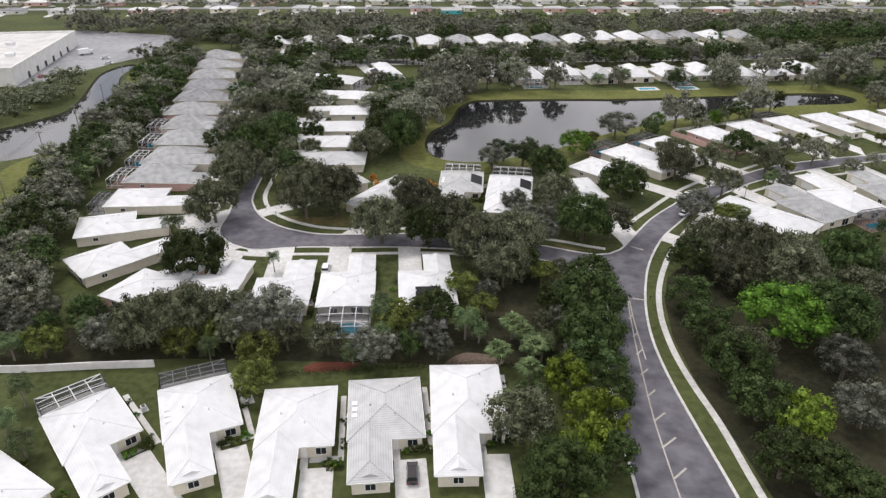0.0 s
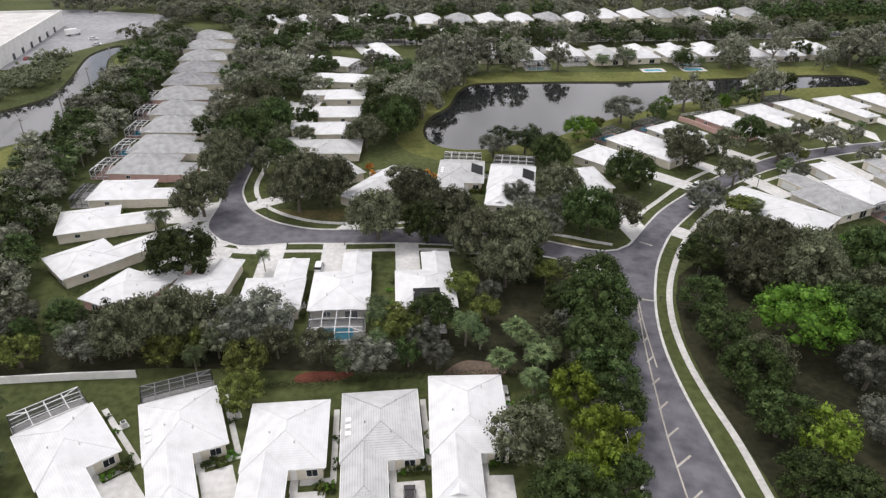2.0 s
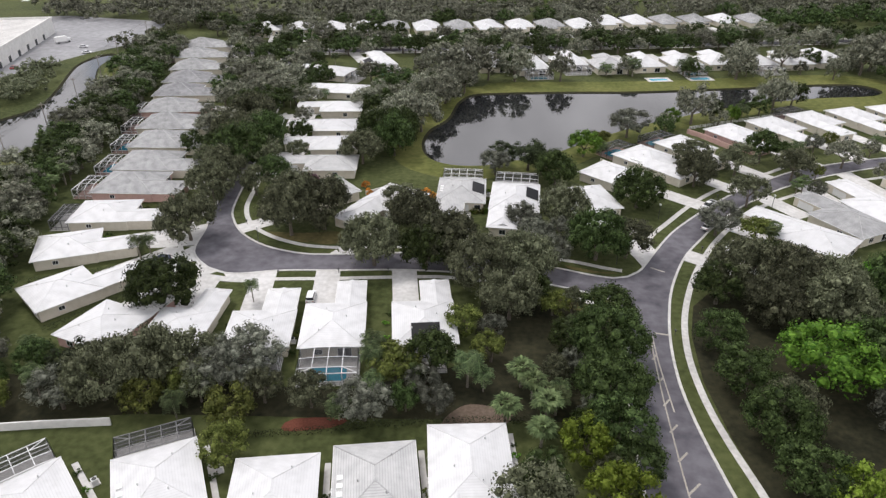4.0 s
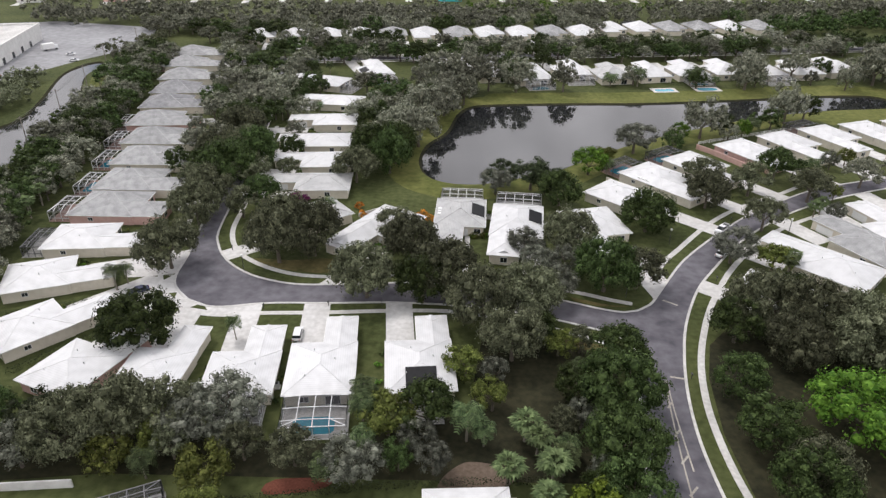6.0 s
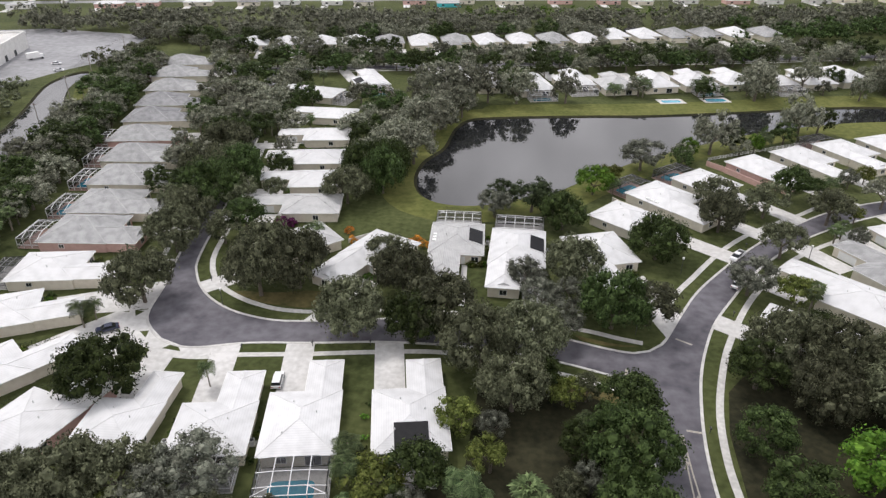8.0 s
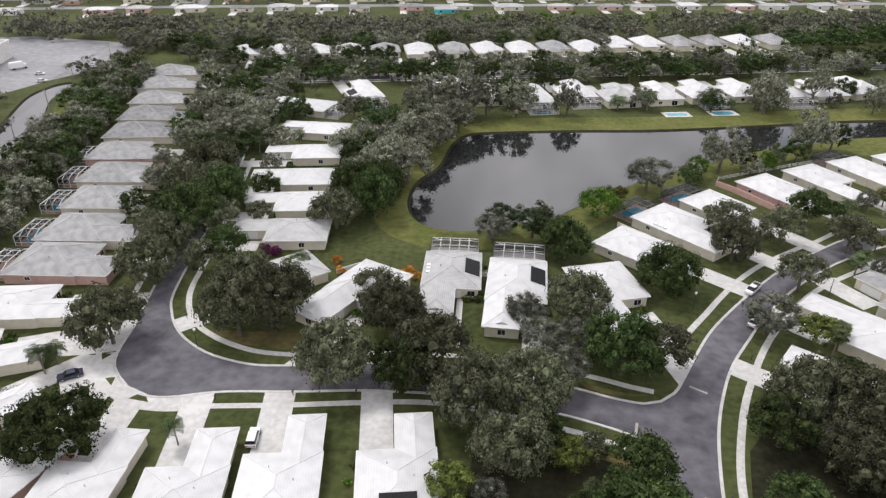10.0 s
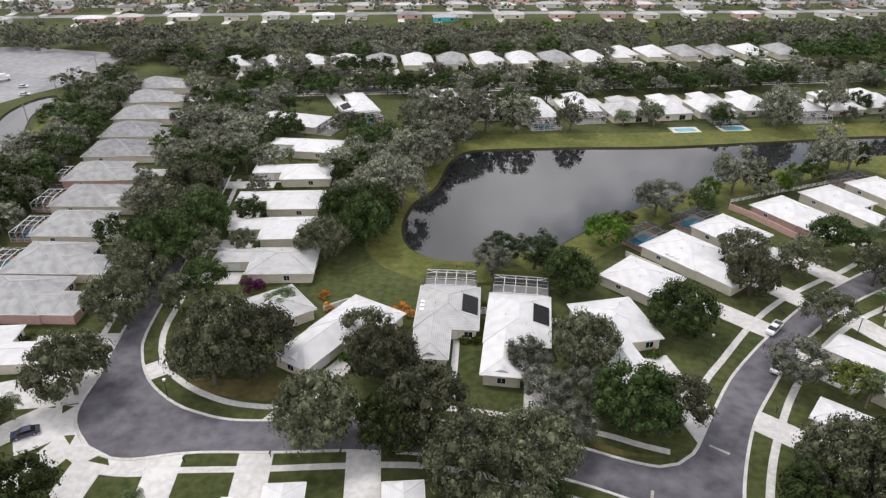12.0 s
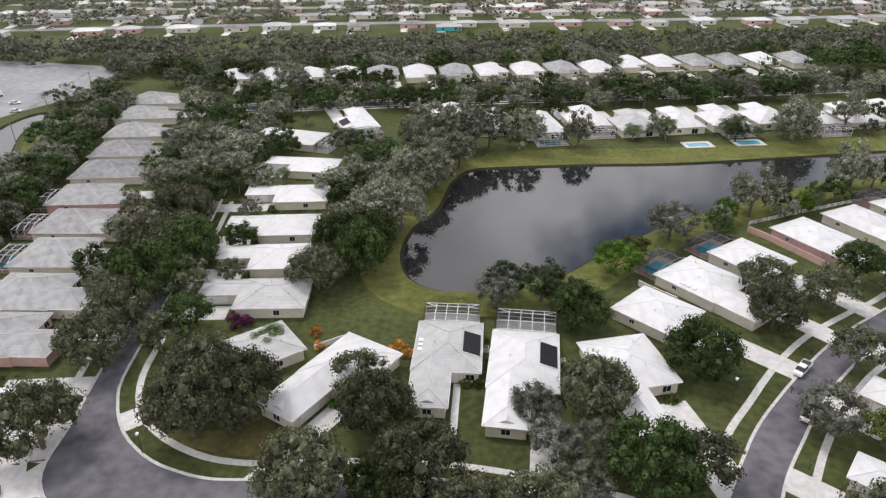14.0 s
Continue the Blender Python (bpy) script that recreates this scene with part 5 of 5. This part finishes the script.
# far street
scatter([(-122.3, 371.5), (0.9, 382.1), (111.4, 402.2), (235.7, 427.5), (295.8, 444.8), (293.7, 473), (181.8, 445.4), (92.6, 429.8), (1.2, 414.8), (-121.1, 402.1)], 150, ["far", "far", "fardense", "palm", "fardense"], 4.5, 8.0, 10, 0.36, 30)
# behind the north row
scatter([(-100, 440), (60, 465), (220, 500), (300, 520), (300, 535), (220, 515), (60, 480), (-100, 455)], 60, ["far", "fardense", "far"], 5, 8, 14, 0.4, 20)
scatter([(-37.5, 328.7), (-8.9, 332.3), (28.9, 333.8), (185.5, 361.2), (183.4, 407.9), (-36.7, 373)], 24, ["far", "far", "fardense", "palm", "palm"], 3, 6.0, 11, 0.7)
scatter([(173.7, 313.5), (241, 337.8), (255.3, 397), (184.9, 374.1)], 30, ["far", "fardense"], 5, 8, 12, 0.5)
scatter([(-140.1, 402.8), (-54.6, 417), (-53.9, 450.9), (-147.1, 454.6), (-223.4, 449.1)], 30, ["far", "fardense"], 5, 8, 13, 0.5)


def woods(name, label, loop, n, leaf, r0, r1, seed, avoid=(), clumps=15, per=15):
    """Far trees in one mesh: trunks are hidden in the crowns."""
    rng = np.random.default_rng(seed)
    xs, ys = [p[0] for p in loop], [p[1] for p in loop]
    cs, ts = [], []
    done = 0
    for _ in range(n * 20):
        if done >= n:
            break
        x, y = rng.uniform(min(xs), max(xs)), rng.uniform(min(ys), max(ys))
        if not inside((x, y), loop) or any(inside((x, y), f) for f in FOOTPRINTS) or any(inside((x, y), f) for f in avoid):
            continue
        r = rng.uniform(r0, r1)
        cen, rad = crown_centres(rng, clumps, r, r * 1.4, 0.8, 0.35)
        rad = [v * 1.2 * (15 / clumps) ** 0.4 for v in rad]
        cs.append(leaf_cloud(rng, cen, rad, per, r * 0.16 * (15 / per) ** 0.5) + np.array([x, y, 0]))
        ts.append(core_tris(rng, cen[::2], rad[::2], fill=0.7) + np.array([x, y, 0]))
        done += 1
    ob = new(name, quads_mesh(name, np.concatenate(cs), leaf, np.concatenate(ts)))
    tagged(ob, label, "trees", kind="stuff")


# ---- far district beyond the trees ----
ROAD_F = smooth_line([(-445, 543), (-297.6, 571.2), (-160.2, 595.2), (7.8, 617), (156.7, 635.8), (297.9, 656), (430.8, 671.3)], 12)
ROAD_G = smooth_line([(-426.7, 678), (-248.8, 709.2), (58.7, 743.5), (287.1, 769.3), (476.9, 788.9)], 12)
ROAD_H = smooth_line([(-223, 585), (-249.6, 709.1), (-260.7, 785.8)], 12)
for line in (ROAD_F, ROAD_G, ROAD_H, offsets(ROAD_F, 44), offsets(ROAD_G, -44)):
    ribbon("road", line, 11, 0.0, 0.03, LOT, "pale grey asphalt road", category="road")
far_rng = random.Random(31)


def far_house(x, y, head, w, l, roof, wall):
    """A small ranch house with a low gable roof, windows and a door."""
    ob = new("house")
    ob.matrix_world = pose(x, y, 0, 0, 0, head)
    tagged(ob, "small ranch house with a low roof in a lawn", "house", "ranch houses")
    FOOTPRINTS.append([(x - 9, y - 8), (x + 9, y - 8), (x + 9, y + 8), (x - 9, y + 8)])
    box_part("wall", (-w / 2 + 0.4, w / 2 - 0.4, -l / 2 + 0.4, l / 2 - 0.4, 0, 2.8), wall, ob)
    v, f, _ = hip_roof(-w / 2, w / 2, -l / 2, l / 2, 3.0)
    link_mesh("roof", v, f, roof, ob)
    bm = bmesh.new()
    box(bm, -w * 0.32 - 2.5, -w * 0.32 + 2.5, -l / 2 - 12, -l / 2 + 0.3, 0.0, 0.05)
    d = part("driveway", bm, DRIVE)
    d.matrix_world = ob.matrix_world.copy()
    tagged(d, "pale driveway of a far house", "driveway", kind="structure")
    for k in range(2):
        xx = -w / 2 + w * (k + 0.5) / 2
        box_part("window", (xx - 0.9, xx + 0.9, -l / 2 + 0.34, -l / 2 + 0.4, 0.9, 2.1), GLASS, ob)


for line, gap in ((ROAD_F, -22), (ROAD_F, 24), (ROAD_F, 62), (ROAD_G, -62), (ROAD_G, -24), (ROAD_G, 26)):
    off = offsets(line, gap)
    step = 0.0
    for i in range(1, len(off)):
        step += (off[i] - off[i - 1]).length
        if step > 22 + far_rng.uniform(0, 8):
            step = 0.0
            if far_rng.random() < 0.12:
                continue
            d = off[i] - off[i - 1]
            h = math.degrees(math.atan2(d.y, d.x))
            far_house(off[i].x, off[i].y + far_rng.uniform(-4, 4), h, far_rng.uniform(15, 22), far_rng.uniform(9, 12), far_rng.choice([ROOF_WHITE, ROOF_PALE, ROOF_GREY, ROOF_PALE, ROOF_DARK]), far_rng.choice([STUCCO_WHITE, STUCCO_WHITE, STUCCO_CREAM, STUCCO_PINK]))
far_house(-34.9, 579.4, 8.5, 18, 10, ROOF_PALE, STUCCO_TEAL)
woods("far_trees", "dense belt of trees with leaf colour paled as by haze", [(-175.4, 455.7), (-35, 470.9), (135.7, 496), (289.9, 524.5), (444.8, 554.9), (440.3, 592.1), (287, 563), (134.4, 539.8), (-34.2, 515.9), (-181.8, 506.2), (-307.3, 478.1), (-280.1, 459.9)], 330, HAZED_LEAF, 6, 10, 1, clumps=13, per=13)
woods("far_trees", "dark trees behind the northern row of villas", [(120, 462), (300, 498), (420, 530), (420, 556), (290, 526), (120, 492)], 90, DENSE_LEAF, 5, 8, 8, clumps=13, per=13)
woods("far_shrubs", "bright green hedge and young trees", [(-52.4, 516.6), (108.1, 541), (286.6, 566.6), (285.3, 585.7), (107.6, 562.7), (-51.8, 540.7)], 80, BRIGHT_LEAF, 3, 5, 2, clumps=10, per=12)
woods("far_trees", "scattered garden trees of a far district", [(-524.3, 538.4), (-177.1, 586.7), (296.6, 650.8), (568.2, 683.1), (541.6, 846.7), (-482.6, 800.8)], 900, HAZED_LEAF, 3.5, 7.5, 3, clumps=9, per=11)
woods("far_trees", "trees right to the horizon", [(-797.8, 822.1), (690.2, 816.9), (767.7, 1061.6), (-885.1, 1164.1)], 300, OAK_LEAF, 9, 16, 4, clumps=10, per=12)
woods("far_trees", "woods beside the far houses", [(249, 354.7), (461.8, 413.8), (444.8, 554.9), (290.5, 516.7), (253.2, 430.2)], 110, DENSE_LEAF, 5, 8, 5)
woods("canal_trees", "trees on the far side of the canal", [(-198.6, 257.6), (-191.4, 278.1), (-196.2, 298.7), (-211.4, 338.6), (-220.9, 343.4), (-215.4, 308.5), (-221.2, 280.8), (-228.7, 258.4), (-213.3, 246.6)], 55, OAK_LEAF, 3.5, 5.5, 6)
woods("canal_trees", "trees between the canal and the parking ground", [(-211.1, 373.6), (-195.1, 380.2), (-183.5, 413.1), (-199.5, 448.1), (-210, 448.6), (-195.3, 409.2)], 14, OAK_LEAF, 3.5, 5.5, 7)

# flat-roofed shop and its parking ground
sheet("parking_ground", [[(-228.8, 314.4), (-223.8, 329.8), (-219.8, 345.1), (-211.2, 371.8), (-193.6, 404.7), (-208.6, 455.3), (-279.4, 468.5), (-400.6, 430), (-332.6, 317.4)]], 0.014, LOT, "pale grey asphalt parking ground", "parking ground")
shop = new("shop_building")
shop.matrix_world = pose(-245.8, 365.8, 0, 0, 0, 14.7)
tagged(shop, "long flat-roofed white commercial building", "building")
box_part("wall", (-95, 0, -52, 52, 0, 8.0), STUCCO_WHITE, shop, "cream white rendered wall")
bm = bmesh.new()
for d in ((-95.3, 0.3, -52.3, -51.5, 8, 9.2), (-95.3, 0.3, 51.5, 52.3, 8, 9.2), (-0.5, 0.3, -51.5, 51.5, 8, 9.2), (-95.3, -94.5, -51.5, 51.5, 8, 9.2)):
    box(bm, *d)
part("parapet", bm, STUCCO_WHITE, shop, "raised white parapet")
box_part("roof", (-94.4, -0.6, -51.4, 51.4, 8.0, 8.2), CONCRETE, shop, "pale flat roof")
for k in range(7):
    box_part("roof_unit", (-80 + k * 11, -76 + k * 11, -20 + (k % 3) * 16, -17 + (k % 3) * 16, 8.2, 9.8), ALU, shop, "grey roof air unit")
for k in range(6):
    box_part("door", (0.0, 0.1, -34 + k * 13, -31 + k * 13, 0, 3), GLASS, shop)

# ---- garden walls, fences and hedges ----
ribbon("garden_wall", [Vector(p) for p in ((-98.4, 100.1), (-89.2, 101), (-75.8, 103.3), (-64.2, 105))], 0.25, 0.0, 1.7, STUCCO_WHITE, "long white rendered garden wall", category="wall")
ribbon("garden_wall", [Vector(p) for p in ((-36.7, 203.9), (-31.7, 207.7), (-28.8, 208.6))], 0.2, 0.0, 1.3, STUCCO_WHITE, "low white garden wall", category="wall")
ribbon("garden_wall", [Vector(p) for p in ((72.8, 268.6), (76.7, 263.9), (86.5, 248))], 0.25, 0.0, 1.8, STUCCO_PINK, "pink rendered garden wall", category="wall")
ribbon("garden_wall", [Vector(p) for p in ((36.7, 236.1), (38.6, 233.8), (44.4, 228.5))], 0.25, 0.0, 1.6, STUCCO_CREAM, "cream rendered garden wall", category="wall")


def rail_fence(pts, n):
    ob = new("fence")
    tagged(ob, "white painted rail fence on the lawn", "fence")
    line = smooth_line(pts, 2.4)
    for p in line:
        bar_part("post", (p.x, p.y, 0), (p.x, p.y, 1.25), 0.12, WHITE_PAINT, ob)
    for a, b in zip(line, line[1:]):
        for z in (0.35, 0.75, 1.15):
            bar_part("rail", (a.x, a.y, z), (b.x, b.y, z), 0.09, WHITE_PAINT, ob)


rail_fence([(74.7, 273.1), (95.4, 283.5), (117.7, 293.7), (121.5, 290)], 20)


def hedge(pts, w, h, seed, label="clipped dark green hedge", leaf=None):
    rng = np.random.default_rng(seed)
    line = smooth_line(pts, 0.7)
    cen = [(p.x, p.y, h * 0.5) for p in line]
    q = leaf_cloud(rng, cen, [max(w, h) * 0.55] * len(cen), 30, 0.26, h / max(w, h))
    ob = new("hedge", quads_mesh("hedge", q, leaf or DARK_LEAF))
    tagged(ob, label, "hedge")


hedge([(-20.9, 107.8), (-0.8, 110.4), (11.2, 111.7)], 0.9, 1.5, 1)
hedge([(-41.1, 103.7), (-31, 105.5), (-20.9, 107.3)], 0.9, 1.3, 2)
hedge([(-12.9, 225), (-3.1, 224.8)], 1.0, 1.6, 3)
hedge([(-106.3, 148.3), (-96, 152.6), (-86.8, 156.4)], 0.9, 1.3, 4)
hedge([(-91.5, 130.6), (-85.2, 138.5), (-79, 145.3)], 0.9, 1.3, 5)
hedge([(80.2, 353.3), (94, 356.4), (101.4, 357.9)], 1.0, 1.3, 6)
hedge([(139.7, 365.3), (157.9, 369)], 1.0, 1.3, 7)
# shrubs by the fronts of the villas
srng = random.Random(9)
for loop in FOOTPRINTS[:36]:
    a, b, c, d = [Vector(p) for p in loop]
    ax = (b - a).normalized()
    ay = (d - a).normalized()
    w, l = (b - a).length, (d - a).length
    for k in range(5):
        p = a + ax * (w * srng.uniform(0.68, 0.98)) + ay * (l * 0.625 + srng.uniform(-0.4, 0.6))
        plant("bush", p.x, p.y, srng.uniform(0.7, 1.4))
    for k in range(3):
        p = a + ax * (w + 0.3) + ay * (l * srng.uniform(0.1, 0.6))
        plant("bush", p.x, p.y, srng.uniform(0.5, 0.9))


# ---- vehicles ----
def car(x, y, head, paint, label, kind="sedan", scale=1.0):
    ob = new("car")
    ob.matrix_world = pose(x, y, 0.03, 0, 0, head)
    tagged(ob, label, "car", "parked vehicles")
    L, W = 4.7, 1.85
    prof = {"sedan": [(-2.35, 0.45), (-2.33, 0.85), (-1.9, 0.98), (2.0, 0.92), (2.32, 0.72), (2.35, 0.42)],
            "suv": [(-2.35, 0.5), (-2.33, 1.0), (-2.2, 1.08), (1.3, 1.05), (2.2, 0.95), (2.35, 0.5)],
            "truck": [(-2.9, 0.6), (-2.9, 1.1), (-2.8, 1.15), (1.7, 1.15), (2.5, 1.05), (2.65, 0.55)]}[kind]
    cab = {"sedan": [(-1.7, 0.98), (-1.0, 1.42), (0.45, 1.44), (1.25, 0.96)], "suv": [(-2.2, 1.08), (-1.95, 1.68), (0.4, 1.7), (1.25, 1.05)], "truck": [(-0.5, 1.15), (-0.4, 1.85), (0.9, 1.85), (1.6, 1.15)]}[kind]

    def loft(pts, w0, w1, z_split):
        n = len(pts)
        vs = [(px, -(w0 if pz < z_split else w1) / 2, pz) for px, pz in pts] + [(px, (w0 if pz < z_split else w1) / 2, pz) for px, pz in pts]
        fs = [tuple(range(n)), tuple(range(2 * n - 1, n - 1, -1))] + [(i, n + i, n + (i + 1) % n, (i + 1) % n) for i in range(n)]
        return vs, fs

    link_mesh("body", *loft(prof, W, W * 0.96, 0.8), paint, ob)
    link_mesh("cabin", *loft(cab, W * 0.94, W * 0.76, cab[0][1] + 0.2), GLASS, ob, "dark window glass")
    x0, x1, z = cab[1][0], cab[2][0], cab[1][1]
    box_part("car_roof", (x0 - 0.05, x1 + 0.05, -W * 0.39, W * 0.39, z - 0.02, z + 0.05), paint, ob)
    for wx in (-1.4 if kind != "truck" else -1.8, 1.4):
        for wy in (-1, 1):
            bm = bmesh.new()
            bmesh.ops.create_cone(bm, cap_ends=True, segments=14, radius1=0.34, radius2=0.34, depth=0.24, matrix=Matrix.Translation((wx, wy * (W / 2 - 0.1), 0.34)) @ Matrix.Rotation(math.pi / 2, 4, "X"))
            wheel = part("wheel", bm, RUBBER, ob, "black tyre")
            bm = bmesh.new()
            bmesh.ops.create_cone(bm, cap_ends=True, segments=10, radius1=0.2, radius2=0.2, depth=0.26, matrix=Matrix.Translation((wx, wy * (W / 2 - 0.1), 0.34)) @ Matrix.Rotation(math.pi / 2, 4, "X"))
            part("rim", bm, RIM, wheel)
    for wy in (-0.7, 0.7):
        box_part("headlight", (prof[-1][0] - 0.1, prof[-1][0] + 0.02, wy - 0.18, wy + 0.18, 0.62, 0.78), WHITE_PAINT, ob, "clear headlight")
        box_part("tail_light", (prof[0][0] - 0.02, prof[0][0] + 0.1, wy - 0.16, wy + 0.16, 0.72, 0.9), RED_LIGHT, ob, "red tail light")
    if kind == "truck":
        for d in ((-2.85, -0.6, -0.95, -0.87, 1.15, 1.5), (-2.85, -0.6, 0.87, 0.95, 1.15, 1.5), (-2.9, -2.8, -0.87, 0.87, 1.15, 1.5)):
            box_part("bed_side", d, paint, ob)
        box_part("bed_load", (-2.75, -0.65, -0.85, 0.85, 1.16, 1.3), CHROME_DARK, ob, "dark load in the bed")
    return ob


CAR_WHITE = mat("car_white", (0.7, 0.7, 0.7), (0.78, 0.78, 0.78), 0.25, 3)
CAR_BLACK = mat("car_black", (0.012, 0.01, 0.012), (0.03, 0.02, 0.022), 0.2, 3)
CAR_BLUE = mat("car_blue", (0.03, 0.035, 0.06), (0.05, 0.055, 0.09), 0.2, 3)
CAR_SILVER = mat("car_silver", (0.35, 0.36, 0.37), (0.45, 0.46, 0.47), 0.25, 3)
CAR_RED = mat("car_red", (0.25, 0.02, 0.02), (0.32, 0.03, 0.03), 0.25, 3)
car(-9.5, 80.6, 96.7, CAR_BLACK, "black sport utility car on a driveway", "suv")
car(59.7, 190.2, 53, CAR_WHITE, "white saloon car on the asphalt street")
car(63.6, 203.8, 227.9, CAR_WHITE, "white pick-up truck with a dark load by the kerb", "truck")
car(-80.1, 160.7, 213.2, CAR_BLUE, "dark blue saloon car on a driveway")
car(-39.2, 147, 96.2, CAR_WHITE, "white van-like car on a driveway", "suv")
car(60.9, 168.7, 149.2, CAR_WHITE, "white car half under a tree")
car(49, 418.9, 103.1, CAR_WHITE, "white car on a far driveway")
car(-80.4, 434.2, 101.4, CAR_RED, "dark red car on a far driveway")
car(-100.1, 350.4, 98.7, CAR_SILVER, "silver car on a driveway")
car(-222.2, 381, 16.3, CAR_WHITE, "white car on the parking ground")
car(-213.4, 368.4, 16.2, CAR_WHITE, "white car on the parking ground")
car(-231.4, 334.6, 96.9, CAR_RED, "red car beside the shop")
for i, p in enumerate(ROAD_F[6:60:4]):
    car(p.x, p.y + (2 if i % 2 else 14), 14, (CAR_WHITE, CAR_SILVER, CAR_BLACK, CAR_BLUE)[i % 4], "small far car on the pale road")
box_truck = new("box_truck")
box_truck.matrix_world = pose(-239.1, 391.5, 0, 0, 0, 53.3)
tagged(box_truck, "white box truck on the parking ground", "truck")
box_part("cargo_box", (-4.5, 1.5, -1.2, 1.2, 0.9, 3.6), WHITE_PAINT, box_truck)
box_part("cab", (1.6, 3.3, -1.1, 1.1, 0.6, 2.5), CAR_WHITE, box_truck)
for wx in (-3, 2.4):
    for wy in (-1, 1):
        bm = bmesh.new()
        bmesh.ops.create_cone(bm, cap_ends=True, segments=12, radius1=0.5, radius2=0.5, depth=0.3, matrix=Matrix.Translation((wx, wy, 0.5)) @ Matrix.Rotation(math.pi / 2, 4, "X"))
        part("wheel", bm, RUBBER, box_truck)


# ---- street furniture ----
def mailbox(x, y):
    ob = new("mailbox")
    ob.location = (x, y, 0)
    tagged(ob, "dark mailbox on a post by the kerb", "mailbox", "mailboxes")
    bar_part("post", (0, 0, 0), (0, 0, 1.1), 0.12, CHROME_DARK, ob)
    bm = bmesh.new()
    bmesh.ops.create_cone(bm, cap_ends=True, segments=10, radius1=0.18, radius2=0.18, depth=0.6, matrix=Matrix.Translation((0, 0, 1.2)) @ Matrix.Rotation(math.pi / 2, 4, "X"))
    part("box", bm, CHROME_DARK, ob)


for x, y in [(-35.4, 158.9), (-23.5, 160.1), (-14.5, 160.5), (-3.6, 160), (39.9, 139.8), (54.9, 177.1), (59.2, 197.1), (-65.6, 182.2), (-49.5, 156.6), (67.8, 210.1)]:
    mailbox(x, y)


def street_lamp(x, y):
    ob = new("street_lamp")
    ob.location = (x, y, 0)
    tagged(ob, "slim dark street lamp on the lawn", "street lamp", "street lamps")
    bar_part("pole", (0, 0, 0), (0, 0, 4.2), 0.12, CHROME_DARK, ob)
    bm = bmesh.new()
    bmesh.ops.create_cone(bm, cap_ends=True, segments=8, radius1=0.18, radius2=0.32, depth=0.5, matrix=Matrix.Translation((0, 0, 4.4)))
    part("lantern", bm, WHITE_PAINT, ob)


for x, y in [(47.5, 194.9), (-59.2, 172.1), (32, 168.3), (81.4, 203.9)]:
    street_lamp(x, y)


def utility_pole(x, y, head):
    ob = new("utility_pole")
    ob.matrix_world = pose(x, y, 0, 0, 0, head)
    tagged(ob, "tall weathered wooden utility pole", "utility pole", "utility poles")
    bm = bmesh.new()
    bmesh.ops.create_cone(bm, cap_ends=True, segments=8, radius1=0.2, radius2=0.13, depth=12, matrix=Matrix.Translation((0, 0, 6)))
    part("pole", bm, WOOD_POLE, ob)
    bar_part("crossarm", (-1.2, 0, 11.2), (1.2, 0, 11.2), 0.14, WOOD_POLE, ob)


POLES = [(-148.5, 183.3), (-153.9, 213.7), (-160.3, 246.3), (-167.5, 279.4), (-177.4, 316.6), (-189.7, 356.8), (-192.3, 396)]
for x, y in POLES:
    utility_pole(x, y, 15)
for (xa, ya), (xb, yb) in zip(POLES, POLES[1:]):
    for dx in (-1, 0, 1):
        wire = bmesh.new()
        prev = None
        for k in range(7):
            t = k / 6
            p = (xa + (xb - xa) * t + dx, ya + (yb - ya) * t, 11.3 - 2.9 * t * (1 - t))
            if prev:
                bar(wire, prev, p, 0.05)
            prev = p
        tagged(part("power_line", wire, CHROME_DARK), "thin dark overhead cable between poles", "cable", "power cables")

# tree kinds that were planted nowhere are taken away again
for kind, bases in KINDS.items():
    for i, base in enumerate(bases):
        if (kind, i) not in USED:
            for child in list(base.children):
                bpy.data.objects.remove(child)
            bpy.data.objects.remove(base)
